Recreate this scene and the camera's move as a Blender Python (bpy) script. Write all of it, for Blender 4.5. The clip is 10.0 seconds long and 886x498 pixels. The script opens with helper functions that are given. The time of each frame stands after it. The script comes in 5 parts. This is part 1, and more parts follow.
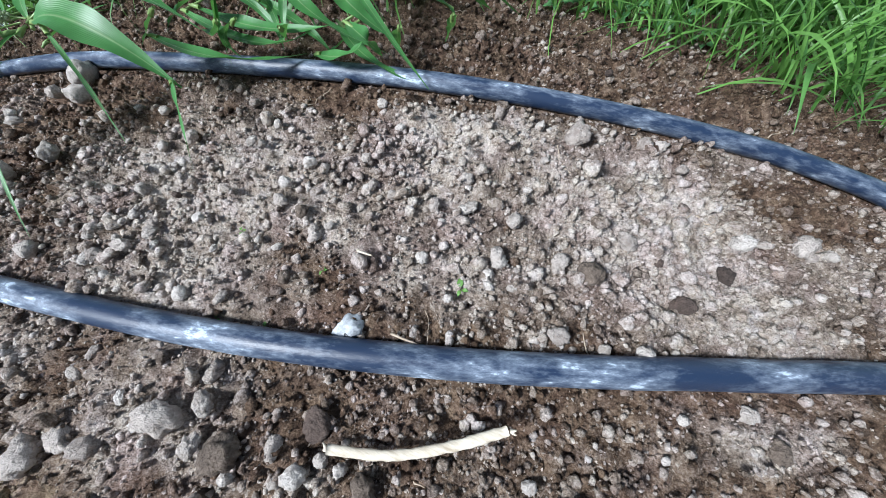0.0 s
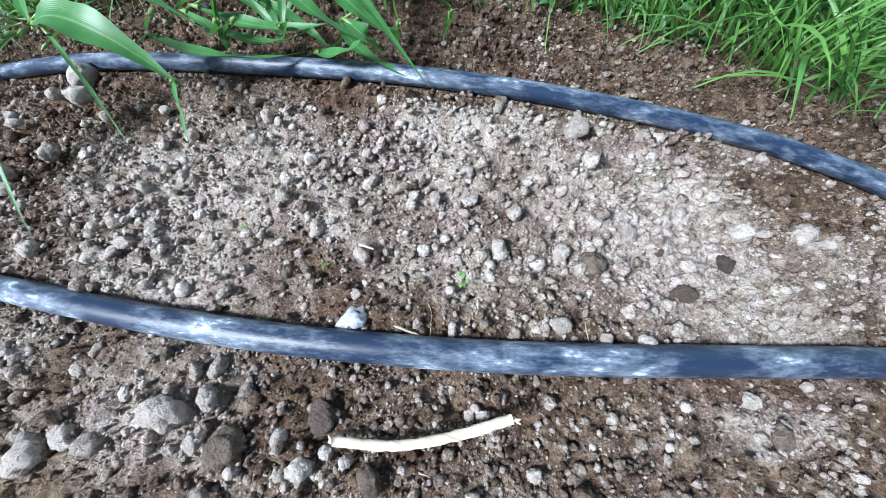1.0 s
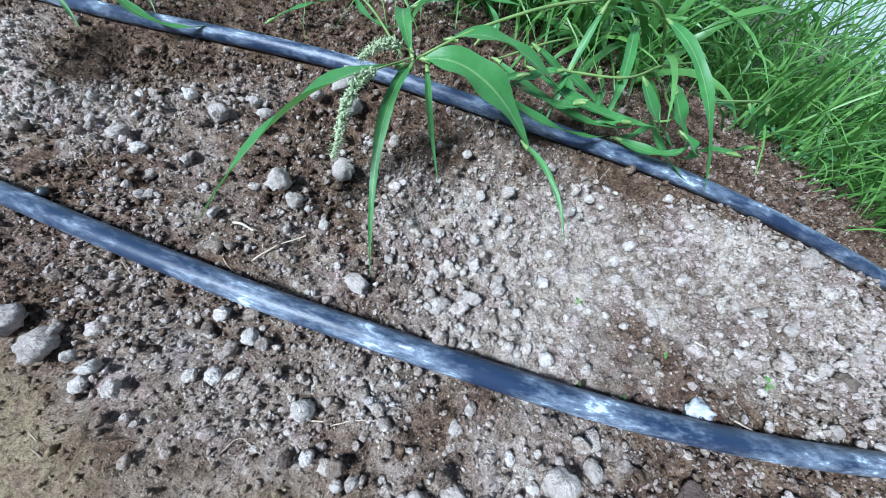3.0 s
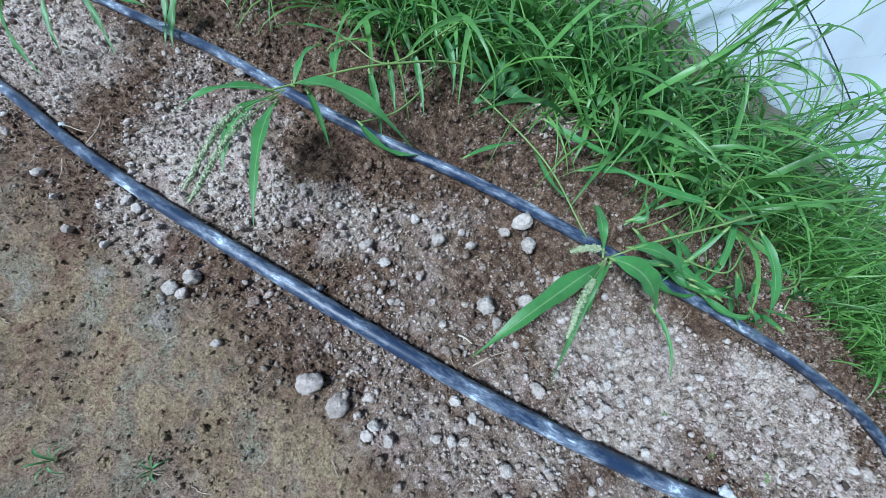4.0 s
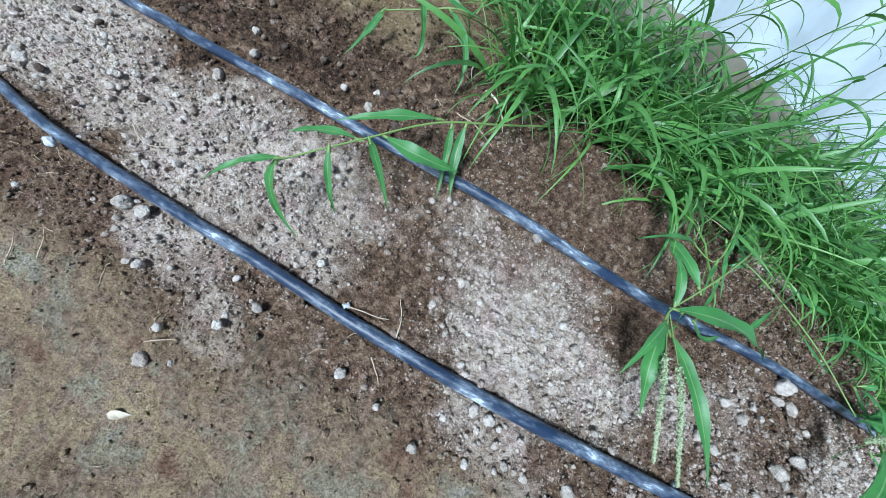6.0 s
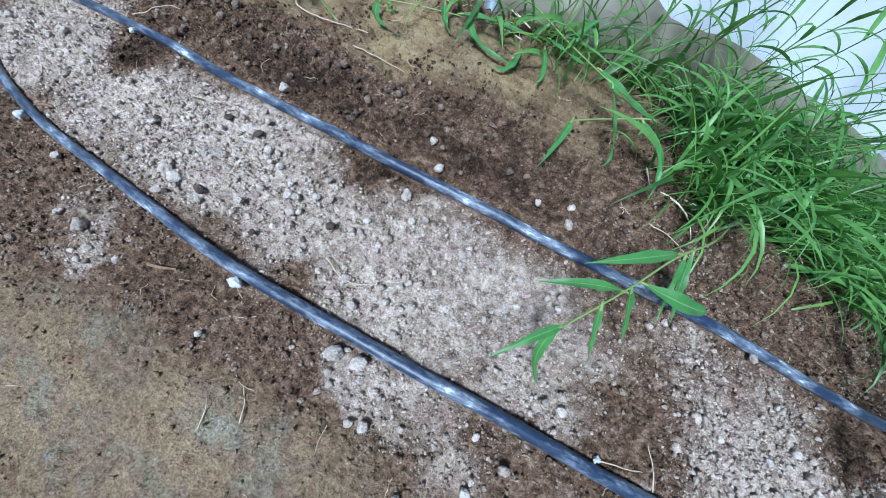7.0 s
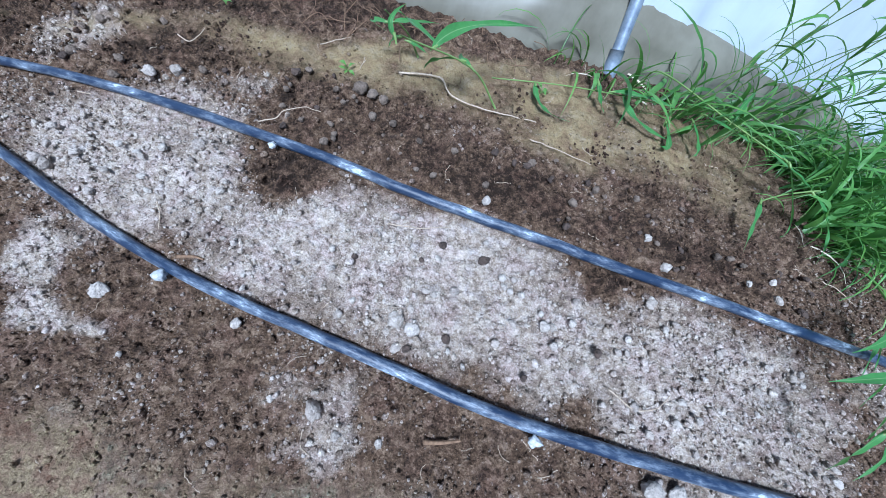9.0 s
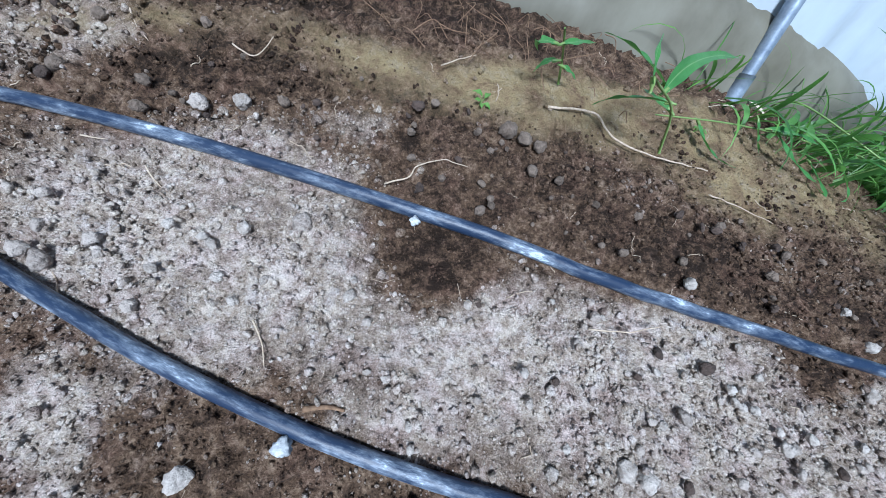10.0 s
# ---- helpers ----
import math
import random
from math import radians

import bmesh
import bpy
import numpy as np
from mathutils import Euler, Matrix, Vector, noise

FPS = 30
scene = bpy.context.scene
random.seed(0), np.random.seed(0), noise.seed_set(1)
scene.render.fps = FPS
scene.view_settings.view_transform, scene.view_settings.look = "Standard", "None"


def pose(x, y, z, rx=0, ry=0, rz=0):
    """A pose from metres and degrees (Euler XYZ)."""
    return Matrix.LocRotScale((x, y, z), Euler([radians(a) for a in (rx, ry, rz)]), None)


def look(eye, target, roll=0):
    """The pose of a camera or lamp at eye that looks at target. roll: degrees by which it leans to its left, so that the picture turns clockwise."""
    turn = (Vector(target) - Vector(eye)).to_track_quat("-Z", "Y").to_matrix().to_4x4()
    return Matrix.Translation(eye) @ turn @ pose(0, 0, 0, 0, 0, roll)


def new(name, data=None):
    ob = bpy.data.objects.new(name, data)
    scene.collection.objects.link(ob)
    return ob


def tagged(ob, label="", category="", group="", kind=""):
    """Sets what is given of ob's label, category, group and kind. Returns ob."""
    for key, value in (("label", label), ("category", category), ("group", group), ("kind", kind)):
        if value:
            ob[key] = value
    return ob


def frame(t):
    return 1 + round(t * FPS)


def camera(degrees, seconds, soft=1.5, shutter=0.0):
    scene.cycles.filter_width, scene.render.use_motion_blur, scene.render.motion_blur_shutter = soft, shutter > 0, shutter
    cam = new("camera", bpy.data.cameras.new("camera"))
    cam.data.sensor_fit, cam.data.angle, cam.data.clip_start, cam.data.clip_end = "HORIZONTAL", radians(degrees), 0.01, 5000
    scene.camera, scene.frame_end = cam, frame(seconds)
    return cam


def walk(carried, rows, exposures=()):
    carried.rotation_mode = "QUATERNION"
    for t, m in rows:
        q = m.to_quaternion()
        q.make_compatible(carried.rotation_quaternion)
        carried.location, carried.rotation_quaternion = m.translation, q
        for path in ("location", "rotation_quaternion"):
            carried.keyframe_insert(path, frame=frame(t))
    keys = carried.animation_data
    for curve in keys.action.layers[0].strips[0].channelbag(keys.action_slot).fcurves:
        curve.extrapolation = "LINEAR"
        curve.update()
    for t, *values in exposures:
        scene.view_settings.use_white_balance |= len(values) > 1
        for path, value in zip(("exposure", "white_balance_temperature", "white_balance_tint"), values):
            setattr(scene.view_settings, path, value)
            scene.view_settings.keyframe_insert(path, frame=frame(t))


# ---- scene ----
# ---- camera ----
cam = camera(110.0, 10.0, soft=0.6)
ROWS = [
    (0, 0.1670, 0.0542, 0.1225, 30.22, 19.27, 21.00),
    (0.5, 0.1723, 0.0628, 0.1124, 30.12, 19.97, 20.89),
    (1, 0.1670, 0.0475, 0.1211, 30.30, 19.55, 20.16),
    (1.5, 0.1679, 0.0633, 0.1221, 29.66, 20.03, 20.16),
    (2, 0.1005, 0.0427, 0.1622, 29.06, 16.25, 19.17),
    (2.5, 0.0417, 0.0208, 0.1906, 30.40, 13.07, 21.41),
    (3, -0.1162, -0.0195, 0.2389, 30.44, 5.25, 24.55),
    (3.2, -0.1787, -0.0253, 0.2686, 28.68, 2.26, 26.28),
    (4.3, -0.3753, -0.0570, 0.4475, 25.87, -2.20, 32.67),
    (4.5, -0.4139, -0.0694, 0.4324, 26.06, -3.27, 32.92),
    (5, -0.5306, -0.0576, 0.4362, 24.78, -5.15, 32.11),
    (5.5, -0.6340, -0.0492, 0.4607, 23.04, -6.70, 30.65),
    (6, -0.9414, -0.0494, 0.4840, 18.50, -12.07, 27.81),
    (6.2, -1.0498, -0.0538, 0.4878, 16.72, -13.85, 27.06),
    (7.3, -1.3560, -0.0122, 0.4309, 21.37, -13.96, 23.12),
    (7.5, -1.4025, 0.0041, 0.4299, 21.05, -14.31, 21.62),
    (8, -1.4750, 0.0002, 0.4023, 21.78, -15.14, 18.02),
    (8.5, -1.5271, 0.0028, 0.3956, 22.09, -15.86, 15.45),
    (9, -1.7207, -0.0014, 0.3694, 22.41, -19.66, 12.44),
    (9.5, -1.8985, 0.0777, 0.3073, 21.29, -23.22, 9.93),
    (10, -1.9580, 0.1173, 0.2199, 22.17, -25.12, 7.61),
]
walk(cam, [(t, pose(x, y, z, rx, ry, rz)) for t, x, y, z, rx, ry, rz in ROWS], exposures=((0, 0.66, 5900, 8), (0.5, 0.92, 5800, 7), (2.5, 0.88, 5400, 5), (4.5, 0.34, 5250, 4), (5.5, 0.41, 5350, 3), (6, 0.50, 5450, 2), (7.5, 0.51, 5250, 7), (8.5, 0.51, 5200, 8), (9, 0.53, 5100, 8), (9.5, 0.63, 5000, 7), (10, 0.42, 5350, 7)))

# ---- light ----
world = bpy.data.worlds.new("sky")
scene.world = world
world.use_nodes = True
wn = world.node_tree
sky = wn.nodes.new("ShaderNodeTexSky")
sky.sky_type = "NISHITA"
sky.sun_disc = False
sky.sun_elevation, sky.sun_rotation = radians(58), radians(200)
sky.air_density, sky.dust_density = 1.2, 1.5
wn.links.new(sky.outputs[0], wn.nodes["Background"].inputs[0])
wn.nodes["Background"].inputs[1].default_value = 0.047
sun = new("sun", bpy.data.lights.new("sun", "SUN"))
sun.data.energy, sun.data.angle, sun.data.color = 4.5, radians(16), (0.97, 0.985, 1.0)
sun.matrix_world = look((-1.9, -1.5, 3.0), (-1.0, 0.2, 0))

# ---- materials ----
def material(name):
    m = bpy.data.materials.new(name)
    m.use_nodes = True
    nt = m.node_tree
    return m, nt, nt.nodes["Principled BSDF"]


def node(nt, kind, **inputs):
    n = nt.nodes.new(kind)
    for key, value in inputs.items():
        n.inputs[key.replace("_", " ")].default_value = value
    return n


def noise_node(nt, scale, detail=4.0, rough=0.6, vec=None):
    n = node(nt, "ShaderNodeTexNoise", Scale=scale, Detail=detail, Roughness=rough)
    if vec is not None:
        nt.links.new(vec, n.inputs["Vector"])
    return n


def ramp(nt, fac, stops):
    r = nt.nodes.new("ShaderNodeValToRGB")
    while len(r.color_ramp.elements) < len(stops):
        r.color_ramp.elements.new(0.5)
    for e, (p, c) in zip(r.color_ramp.elements, stops):
        e.position, e.color = p, (*c, 1)
    nt.links.new(fac, r.inputs[0])
    return r.outputs[0]


def mix(nt, fac, a, b, mode="MIX"):
    n = nt.nodes.new("ShaderNodeMix")
    n.data_type, n.blend_type = "RGBA", mode
    for socket, v in ((n.inputs[0], fac), (n.inputs[6], a), (n.inputs[7], b)):
        if isinstance(v, (int, float)):
            socket.default_value = v
        elif isinstance(v, tuple):
            socket.default_value = (*v, 1)
        else:
            nt.links.new(v, socket)
    return n.outputs[2]


def calc(nt, op, a, b=0.0, clamp=False):
    n = nt.nodes.new("ShaderNodeMath")
    n.operation, n.use_clamp = op, clamp
    for socket, v in zip(n.inputs, (a, b)):
        if isinstance(v, (int, float)):
            socket.default_value = v
        else:
            nt.links.new(v, socket)
    return n.outputs[0]


def bump(nt, bsdf, height, strength, distance):
    b = node(nt, "ShaderNodeBump", Strength=strength, Distance=distance)
    nt.links.new(height, b.inputs["Height"])
    nt.links.new(b.outputs[0], bsdf.inputs["Normal"])


def soil_material():
    """Moist brown soil that dries to pale grey crumbs, by the attribute dry; moss film by the attribute moss. The
    ground's dry also holds shade between crumbs.
    """
    m, nt, b = material("soil")
    co = nt.nodes.new("ShaderNodeNewGeometry")
    pos = co.outputs["Position"]
    dry = nt.nodes.new("ShaderNodeAttribute")
    dry.attribute_name = "dry"
    moss = nt.nodes.new("ShaderNodeAttribute")
    moss.attribute_name = "moss"
    big, mid, fine = noise_node(nt, 14, 5, 0.6, pos), noise_node(nt, 90, 4, 0.65, pos), noise_node(nt, 700, 3, 0.7, pos)
    tone = nt.nodes.new("ShaderNodeAttribute")
    tone.attribute_name = "tone"
    speck = noise_node(nt, 330, 4, 0.75, pos)
    shade = calc(nt, "ADD", mid.outputs[0], calc(nt, "MULTIPLY", tone.outputs["Fac"], 0.22))
    shade = calc(nt, "ADD", shade, calc(nt, "MULTIPLY", calc(nt, "SUBTRACT", speck.outputs[0], 0.48), 0.75))
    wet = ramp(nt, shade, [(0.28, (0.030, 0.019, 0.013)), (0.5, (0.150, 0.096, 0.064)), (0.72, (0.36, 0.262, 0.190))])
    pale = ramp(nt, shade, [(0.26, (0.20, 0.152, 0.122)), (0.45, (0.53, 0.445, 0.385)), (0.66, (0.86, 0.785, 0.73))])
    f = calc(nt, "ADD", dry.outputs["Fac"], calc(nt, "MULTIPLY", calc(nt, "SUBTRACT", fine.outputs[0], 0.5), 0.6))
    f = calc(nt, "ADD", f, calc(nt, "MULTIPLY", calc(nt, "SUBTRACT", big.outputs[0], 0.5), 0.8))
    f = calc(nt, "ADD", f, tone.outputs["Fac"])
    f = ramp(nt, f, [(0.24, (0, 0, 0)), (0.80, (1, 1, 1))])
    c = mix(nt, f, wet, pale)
    hue = noise_node(nt, 26, 5, 0.65, pos)
    c = mix(nt, 0.8, c, ramp(nt, hue.outputs[0], [(0.34, (1.0, 0.90, 0.90)), (0.47, (1.0, 0.97, 0.95)), (0.55, (0.99, 0.96, 0.87)), (0.66, (0.97, 0.97, 1.0))]), "MULTIPLY")
    spread, grit = noise_node(nt, 13, 7, 0.68, pos), noise_node(nt, 300, 5, 0.75, pos)
    crust = ramp(nt, spread.outputs[0], [(0.30, (0.24, 0.125, 0.075)), (0.39, (0.46, 0.325, 0.22)), (0.46, (0.58, 0.475, 0.285)), (0.52, (0.46, 0.335, 0.255)), (0.58, (0.47, 0.44, 0.30)), (0.67, (0.60, 0.56, 0.50))])
    crust = mix(nt, 0.9, crust, ramp(nt, grit.outputs[0], [(0.36, (0.16, 0.14, 0.125)), (0.49, (0.62, 0.60, 0.58)), (0.62, (1.0, 1.0, 1.0))]), "MULTIPLY")
    c = mix(nt, calc(nt, "MULTIPLY", calc(nt, "MULTIPLY", moss.outputs["Fac"], mid.outputs[0]), 1.7, True), c, crust)
    sand = nt.nodes.new("ShaderNodeAttribute")
    sand.attribute_name = "sand"
    ochre = ramp(nt, noise_node(nt, 34, 6, 0.7, pos).outputs[0], [(0.30, (0.17, 0.10, 0.06)), (0.43, (0.36, 0.26, 0.14)), (0.54, (0.46, 0.36, 0.19)), (0.70, (0.54, 0.45, 0.32))])
    c = mix(nt, calc(nt, "MULTIPLY", sand.outputs["Fac"], 0.8), c, ochre)
    c = mix(nt, 0.4, c, ramp(nt, fine.outputs[0], [(0.32, (0.42, 0.39, 0.36)), (0.6, (1, 1, 1))]), "MULTIPLY")
    nt.links.new(c, b.inputs["Base Color"])
    b.inputs["Roughness"].default_value = 0.95
    b.inputs["Specular IOR Level"].default_value = 0.2
    bump(nt, b, calc(nt, "ADD", calc(nt, "ADD", mid.outputs[0], calc(nt, "MULTIPLY", grit.outputs[0], 0.8)), calc(nt, "MULTIPLY", fine.outputs[0], 0.22)), 1.0, 0.007)
    return m


def stone_material(name, dark, light, rough=0.85):
    m, nt, b = material(name)
    tc = nt.nodes.new("ShaderNodeNewGeometry")
    oi = nt.nodes.new("ShaderNodeObjectInfo")
    a, d = noise_node(nt, 160, 5, 0.7, tc.outputs["Position"]), noise_node(nt, 900, 3, 0.7, tc.outputs["Position"])
    f = calc(nt, "ADD", a.outputs[0], calc(nt, "MULTIPLY", calc(nt, "SUBTRACT", oi.outputs["Random"], 0.5), 0.25))
    c = ramp(nt, f, [(0.3, dark), (0.62, light)])
    c = mix(nt, 0.25, c, ramp(nt, d.outputs[0], [(0.3, (0.5, 0.46, 0.42)), (0.65, (1, 1, 1))]), "MULTIPLY")
    nt.links.new(c, b.inputs["Base Color"])
    b.inputs["Roughness"].default_value = rough
    h = noise_node(nt, 380, 4, 0.75, tc.outputs["Position"])
    bump(nt, b, calc(nt, "ADD", calc(nt, "ADD", a.outputs[0], h.outputs[0]), calc(nt, "MULTIPLY", d.outputs[0], 0.25)), 1.0, 0.004)
    return m


def pipe_material():
    """Black polyethylene under a film of dried lime and dust, with sky reflection painted into the streaks."""
    m, nt, b = material("pipe_plastic")
    way = nt.nodes.new("ShaderNodeCombineXYZ")
    for socket, key in zip(way.inputs, ("run", "side", "rise")):
        at = nt.nodes.new("ShaderNodeAttribute")
        at.attribute_name = key
        nt.links.new(at.outputs["Fac"], socket)
    mp = nt.nodes.new("ShaderNodeMapping")
    mp.inputs["Scale"].default_value = (0.30, 1, 1)
    nt.links.new(way.outputs[0], mp.inputs["Vector"])
    blot = noise_node(nt, 75, 8, 0.72, mp.outputs[0])
    wide = noise_node(nt, 14, 4, 0.6, way.outputs[0])
    fine = noise_node(nt, 500, 3, 0.7, mp.outputs[0])
    f = calc(nt, "ADD", calc(nt, "MULTIPLY", blot.outputs[0], 0.75), calc(nt, "MULTIPLY", wide.outputs[0], 0.40))
    f = calc(nt, "ADD", f, calc(nt, "MULTIPLY", calc(nt, "SUBTRACT", fine.outputs[0], 0.5), 0.22))
    scale = ramp(nt, f, [(0.52, (0, 0, 0)), (0.575, (0.08, 0.08, 0.08)), (0.625, (0.18, 0.18, 0.18)), (0.675, (0.36, 0.36, 0.36)), (0.71, (0.90, 0.90, 0.90))])
    # pale blue of lime and dust, which also paints in the sky's sheen
    c = mix(nt, scale, (0.014, 0.028, 0.062), (0.54, 0.63, 0.74))
    nt.links.new(c, b.inputs["Base Color"])
    nt.links.new(ramp(nt, scale, [(0, (0.42, 0.42, 0.42)), (1, (0.8, 0.8, 0.8))]), b.inputs["Roughness"])
    bump(nt, b, calc(nt, "ADD", fine.outputs[0], blot.outputs[0]), 0.25, 0.001)
    return m


def leaf_material(name, dark, light, through_light=0.35):
    m, nt, b = material(name)
    tc = nt.nodes.new("ShaderNodeNewGeometry")
    a = noise_node(nt, 30, 3, 0.5, tc.outputs["Position"])
    f = calc(nt, "ADD", calc(nt, "MULTIPLY", a.outputs[0], 0.7), calc(nt, "MULTIPLY", tc.outputs["Random Per Island"], 0.62))
    c = ramp(nt, f, [(0.25, dark), (0.8, light)])
    # the midrib and the fine parallel veins, by the place across the blade (1 to 3, midrib 2)
    across = nt.nodes.new("ShaderNodeAttribute")
    across.attribute_name = "across"
    off = calc(nt, "ABSOLUTE", calc(nt, "SUBTRACT", across.outputs["Fac"], 2.0))
    rib = ramp(nt, off, [(0.03, (1, 1, 1)), (0.10, (0, 0, 0))])
    vein = calc(nt, "SINE", calc(nt, "MULTIPLY", across.outputs["Fac"], 58.0))
    c = mix(nt, calc(nt, "ADD", 0.05, calc(nt, "MULTIPLY", vein, 0.05)), c, dark)
    c = mix(nt, calc(nt, "MULTIPLY", rib, 0.55), c, (0.30, 0.44, 0.20))
    blot = noise_node(nt, 140, 4, 0.7, tc.outputs["Position"])
    c = mix(nt, 0.5, c, ramp(nt, blot.outputs[0], [(0.32, (0.62, 0.66, 0.60)), (0.6, (1, 1, 1))]), "MULTIPLY")
    nt.links.new(c, b.inputs["Base Color"])
    b.inputs["Roughness"].default_value = 0.42
    bump(nt, b, calc(nt, "ADD", vein, calc(nt, "MULTIPLY", rib, 3.0)), 0.12, 0.0005)
    tl = nt.nodes.new("ShaderNodeBsdfTranslucent")
    nt.links.new(mix(nt, 0.5, c, (0.17, 0.38, 0.06)), tl.inputs[0])
    ms = nt.nodes.new("ShaderNodeMixShader")
    ms.inputs[0].default_value = through_light
    nt.links.new(b.outputs[0], ms.inputs[1])
    nt.links.new(tl.outputs[0], ms.inputs[2])
    nt.links.new(ms.outputs[0], nt.nodes["Material Output"].inputs[0])
    return m


def film_material(name, colour, stain, amount):
    """Milky greenhouse film, lit through from outside, with dust streaks."""
    m, nt, b = material(name)
    tc = nt.nodes.new("ShaderNodeTexCoord")
    mp = nt.nodes.new("ShaderNodeMapping")
    mp.inputs["Scale"].default_value = (1, 1, 0.25)
    nt.links.new(tc.outputs["Object"], mp.inputs["Vector"])
    a = noise_node(nt, 9, 5, 0.6, mp.outputs[0])
    c = mix(nt, calc(nt, "MULTIPLY", ramp(nt, a.outputs[0], [(0.35, (0, 0, 0)), (0.7, (1, 1, 1))]), amount), colour, stain)
    nt.links.new(c, b.inputs["Base Color"])
    b.inputs["Roughness"].default_value = 0.35
    tl = nt.nodes.new("ShaderNodeBsdfTranslucent")
    nt.links.new(c, tl.inputs[0])
    ms = nt.nodes.new("ShaderNodeMixShader")
    ms.inputs[0].default_value = 0.36
    nt.links.new(b.outputs[0], ms.inputs[1])
    nt.links.new(tl.outputs[0], ms.inputs[2])
    nt.links.new(ms.outputs[0], nt.nodes["Material Output"].inputs[0])
    return m


def plain_material(name, dark, light, rough, scale=120.0, metal=0.0, stretch=(1, 1, 1), depth=0.001):
    m, nt, b = material(name)
    tc = nt.nodes.new("ShaderNodeTexCoord")
    mp = nt.nodes.new("ShaderNodeMapping")
    mp.inputs["Scale"].default_value = stretch
    nt.links.new(tc.outputs["Object"], mp.inputs["Vector"])
    a = noise_node(nt, scale, 5, 0.65, mp.outputs[0])
    nt.links.new(ramp(nt, a.outputs[0], [(0.3, dark), (0.7, light)]), b.inputs["Base Color"])
    b.inputs["Roughness"].default_value, b.inputs["Metallic"].default_value = rough, metal
    bump(nt, b, a.outputs[0], 0.5, depth)
    return m


SOIL = soil_material()
PALE_STONE = stone_material("pale_stone", (0.40, 0.34, 0.29), (0.76, 0.69, 0.625))
BROWN_STONE = stone_material("brown_clod", (0.10, 0.073, 0.054), (0.29, 0.225, 0.175), 0.95)
GREY_STONE = stone_material("grey_clod", (0.36, 0.30, 0.26), (0.66, 0.58, 0.515), 0.95)
DARK_STONE = stone_material("dark_clod", (0.055, 0.038, 0.030), (0.135, 0.094, 0.074), 0.9)
PIPE = pipe_material()
LEAF = leaf_material("grass_leaf", (0.030, 0.100, 0.026), (0.150, 0.345, 0.088))
BROAD_LEAF = leaf_material("broad_leaf", (0.020, 0.095, 0.024), (0.085, 0.265, 0.070), 0.28)
YOUNG_LEAF = leaf_material("young_grass", (0.034, 0.11, 0.024), (0.19, 0.39, 0.088), 0.4)
HERB_LEAF = leaf_material("herb_leaf", (0.03, 0.13, 0.045), (0.11, 0.27, 0.10), 0.3)
STEM = leaf_material("grass_stem", (0.10, 0.20, 0.05), (0.26, 0.38, 0.12), 0.2)
SEEDS = leaf_material("seed_head", (0.26, 0.36, 0.17), (0.60, 0.66, 0.44), 0.3)
FILM = film_material("greenhouse_film", (0.64, 0.725, 0.80), (0.46, 0.49, 0.50), 0.6)
SKIRT = film_material("dirty_film", (0.30, 0.285, 0.225), (0.13, 0.115, 0.08), 0.8)
STEEL = plain_material("galvanised_steel", (0.16, 0.20, 0.27), (0.34, 0.40, 0.48), 0.45, 60, 0.4)
STRAW = plain_material("dry_straw", (0.36, 0.29, 0.20), (0.76, 0.69, 0.56), 0.8, 260, 0, (0.15, 1, 1))
ROOT = plain_material("dry_root", (0.32, 0.24, 0.165), (0.58, 0.48, 0.37), 0.85, 300)
BARK = plain_material("brown_wood", (0.10, 0.055, 0.03), (0.27, 0.17, 0.10), 0.85, 260)
CHALK = plain_material("white_crust", (0.22, 0.235, 0.25), (0.62, 0.65, 0.67), 0.8, 220, depth=0.002)
BLACK = plain_material("black_plastic", (0.012, 0.013, 0.016), (0.05, 0.055, 0.06), 0.4, 160)


# ---- shape of the ground ----
TERMS = [(0, 0, 0.09843), (0, 1, 0.03794), (0, 2, -0.03342), (1, 0, 0.07079), (1, 1, -0.0434), (1, 2, -0.01367), (2, 0, -0.28659), (2, 1, 0.01977), (2, 2, 0.0028), (3, 0, -0.04377), (3, 1, 0.00137), (4, 0, -0.02141)]


def lattice(seed):
    return np.random.RandomState(seed).rand(256, 256)


LATTICES = [lattice(s) for s in range(8)]


def grain(x, y, scale, seed=0):
    """Smooth value noise, -1 to 1."""
    g = LATTICES[seed % 8]
    u, v = np.asarray(x) * scale + 37.3 * seed, np.asarray(y) * scale + 11.7 * seed
    i, j = np.floor(u).astype(int), np.floor(v).astype(int)
    a, b = u - i, v - j
    a, b = a * a * (3 - 2 * a), b * b * (3 - 2 * b)
    i, j, k, l = i % 256, j % 256, (i + 1) % 256, (j + 1) % 256
    return 2 * ((g[i, j] * (1 - a) + g[k, j] * a) * (1 - b) + (g[i, l] * (1 - a) + g[k, l] * a) * b) - 1


def base_height(x, y):
    """The gentle swell of the bed, without crumbs."""
    u = (np.clip(x, -2.5, 0.5) + 1.0) / 1.35
    v = (np.clip(y, -0.25, 0.66) - 0.15) / 0.35
    z = sum(c * u**i * v**j for i, j, c in TERMS)
    out = np.maximum(0, -0.12 - np.asarray(y))
    return z - 0.10 * np.clip(out / 0.6, 0, 1) ** 1.3


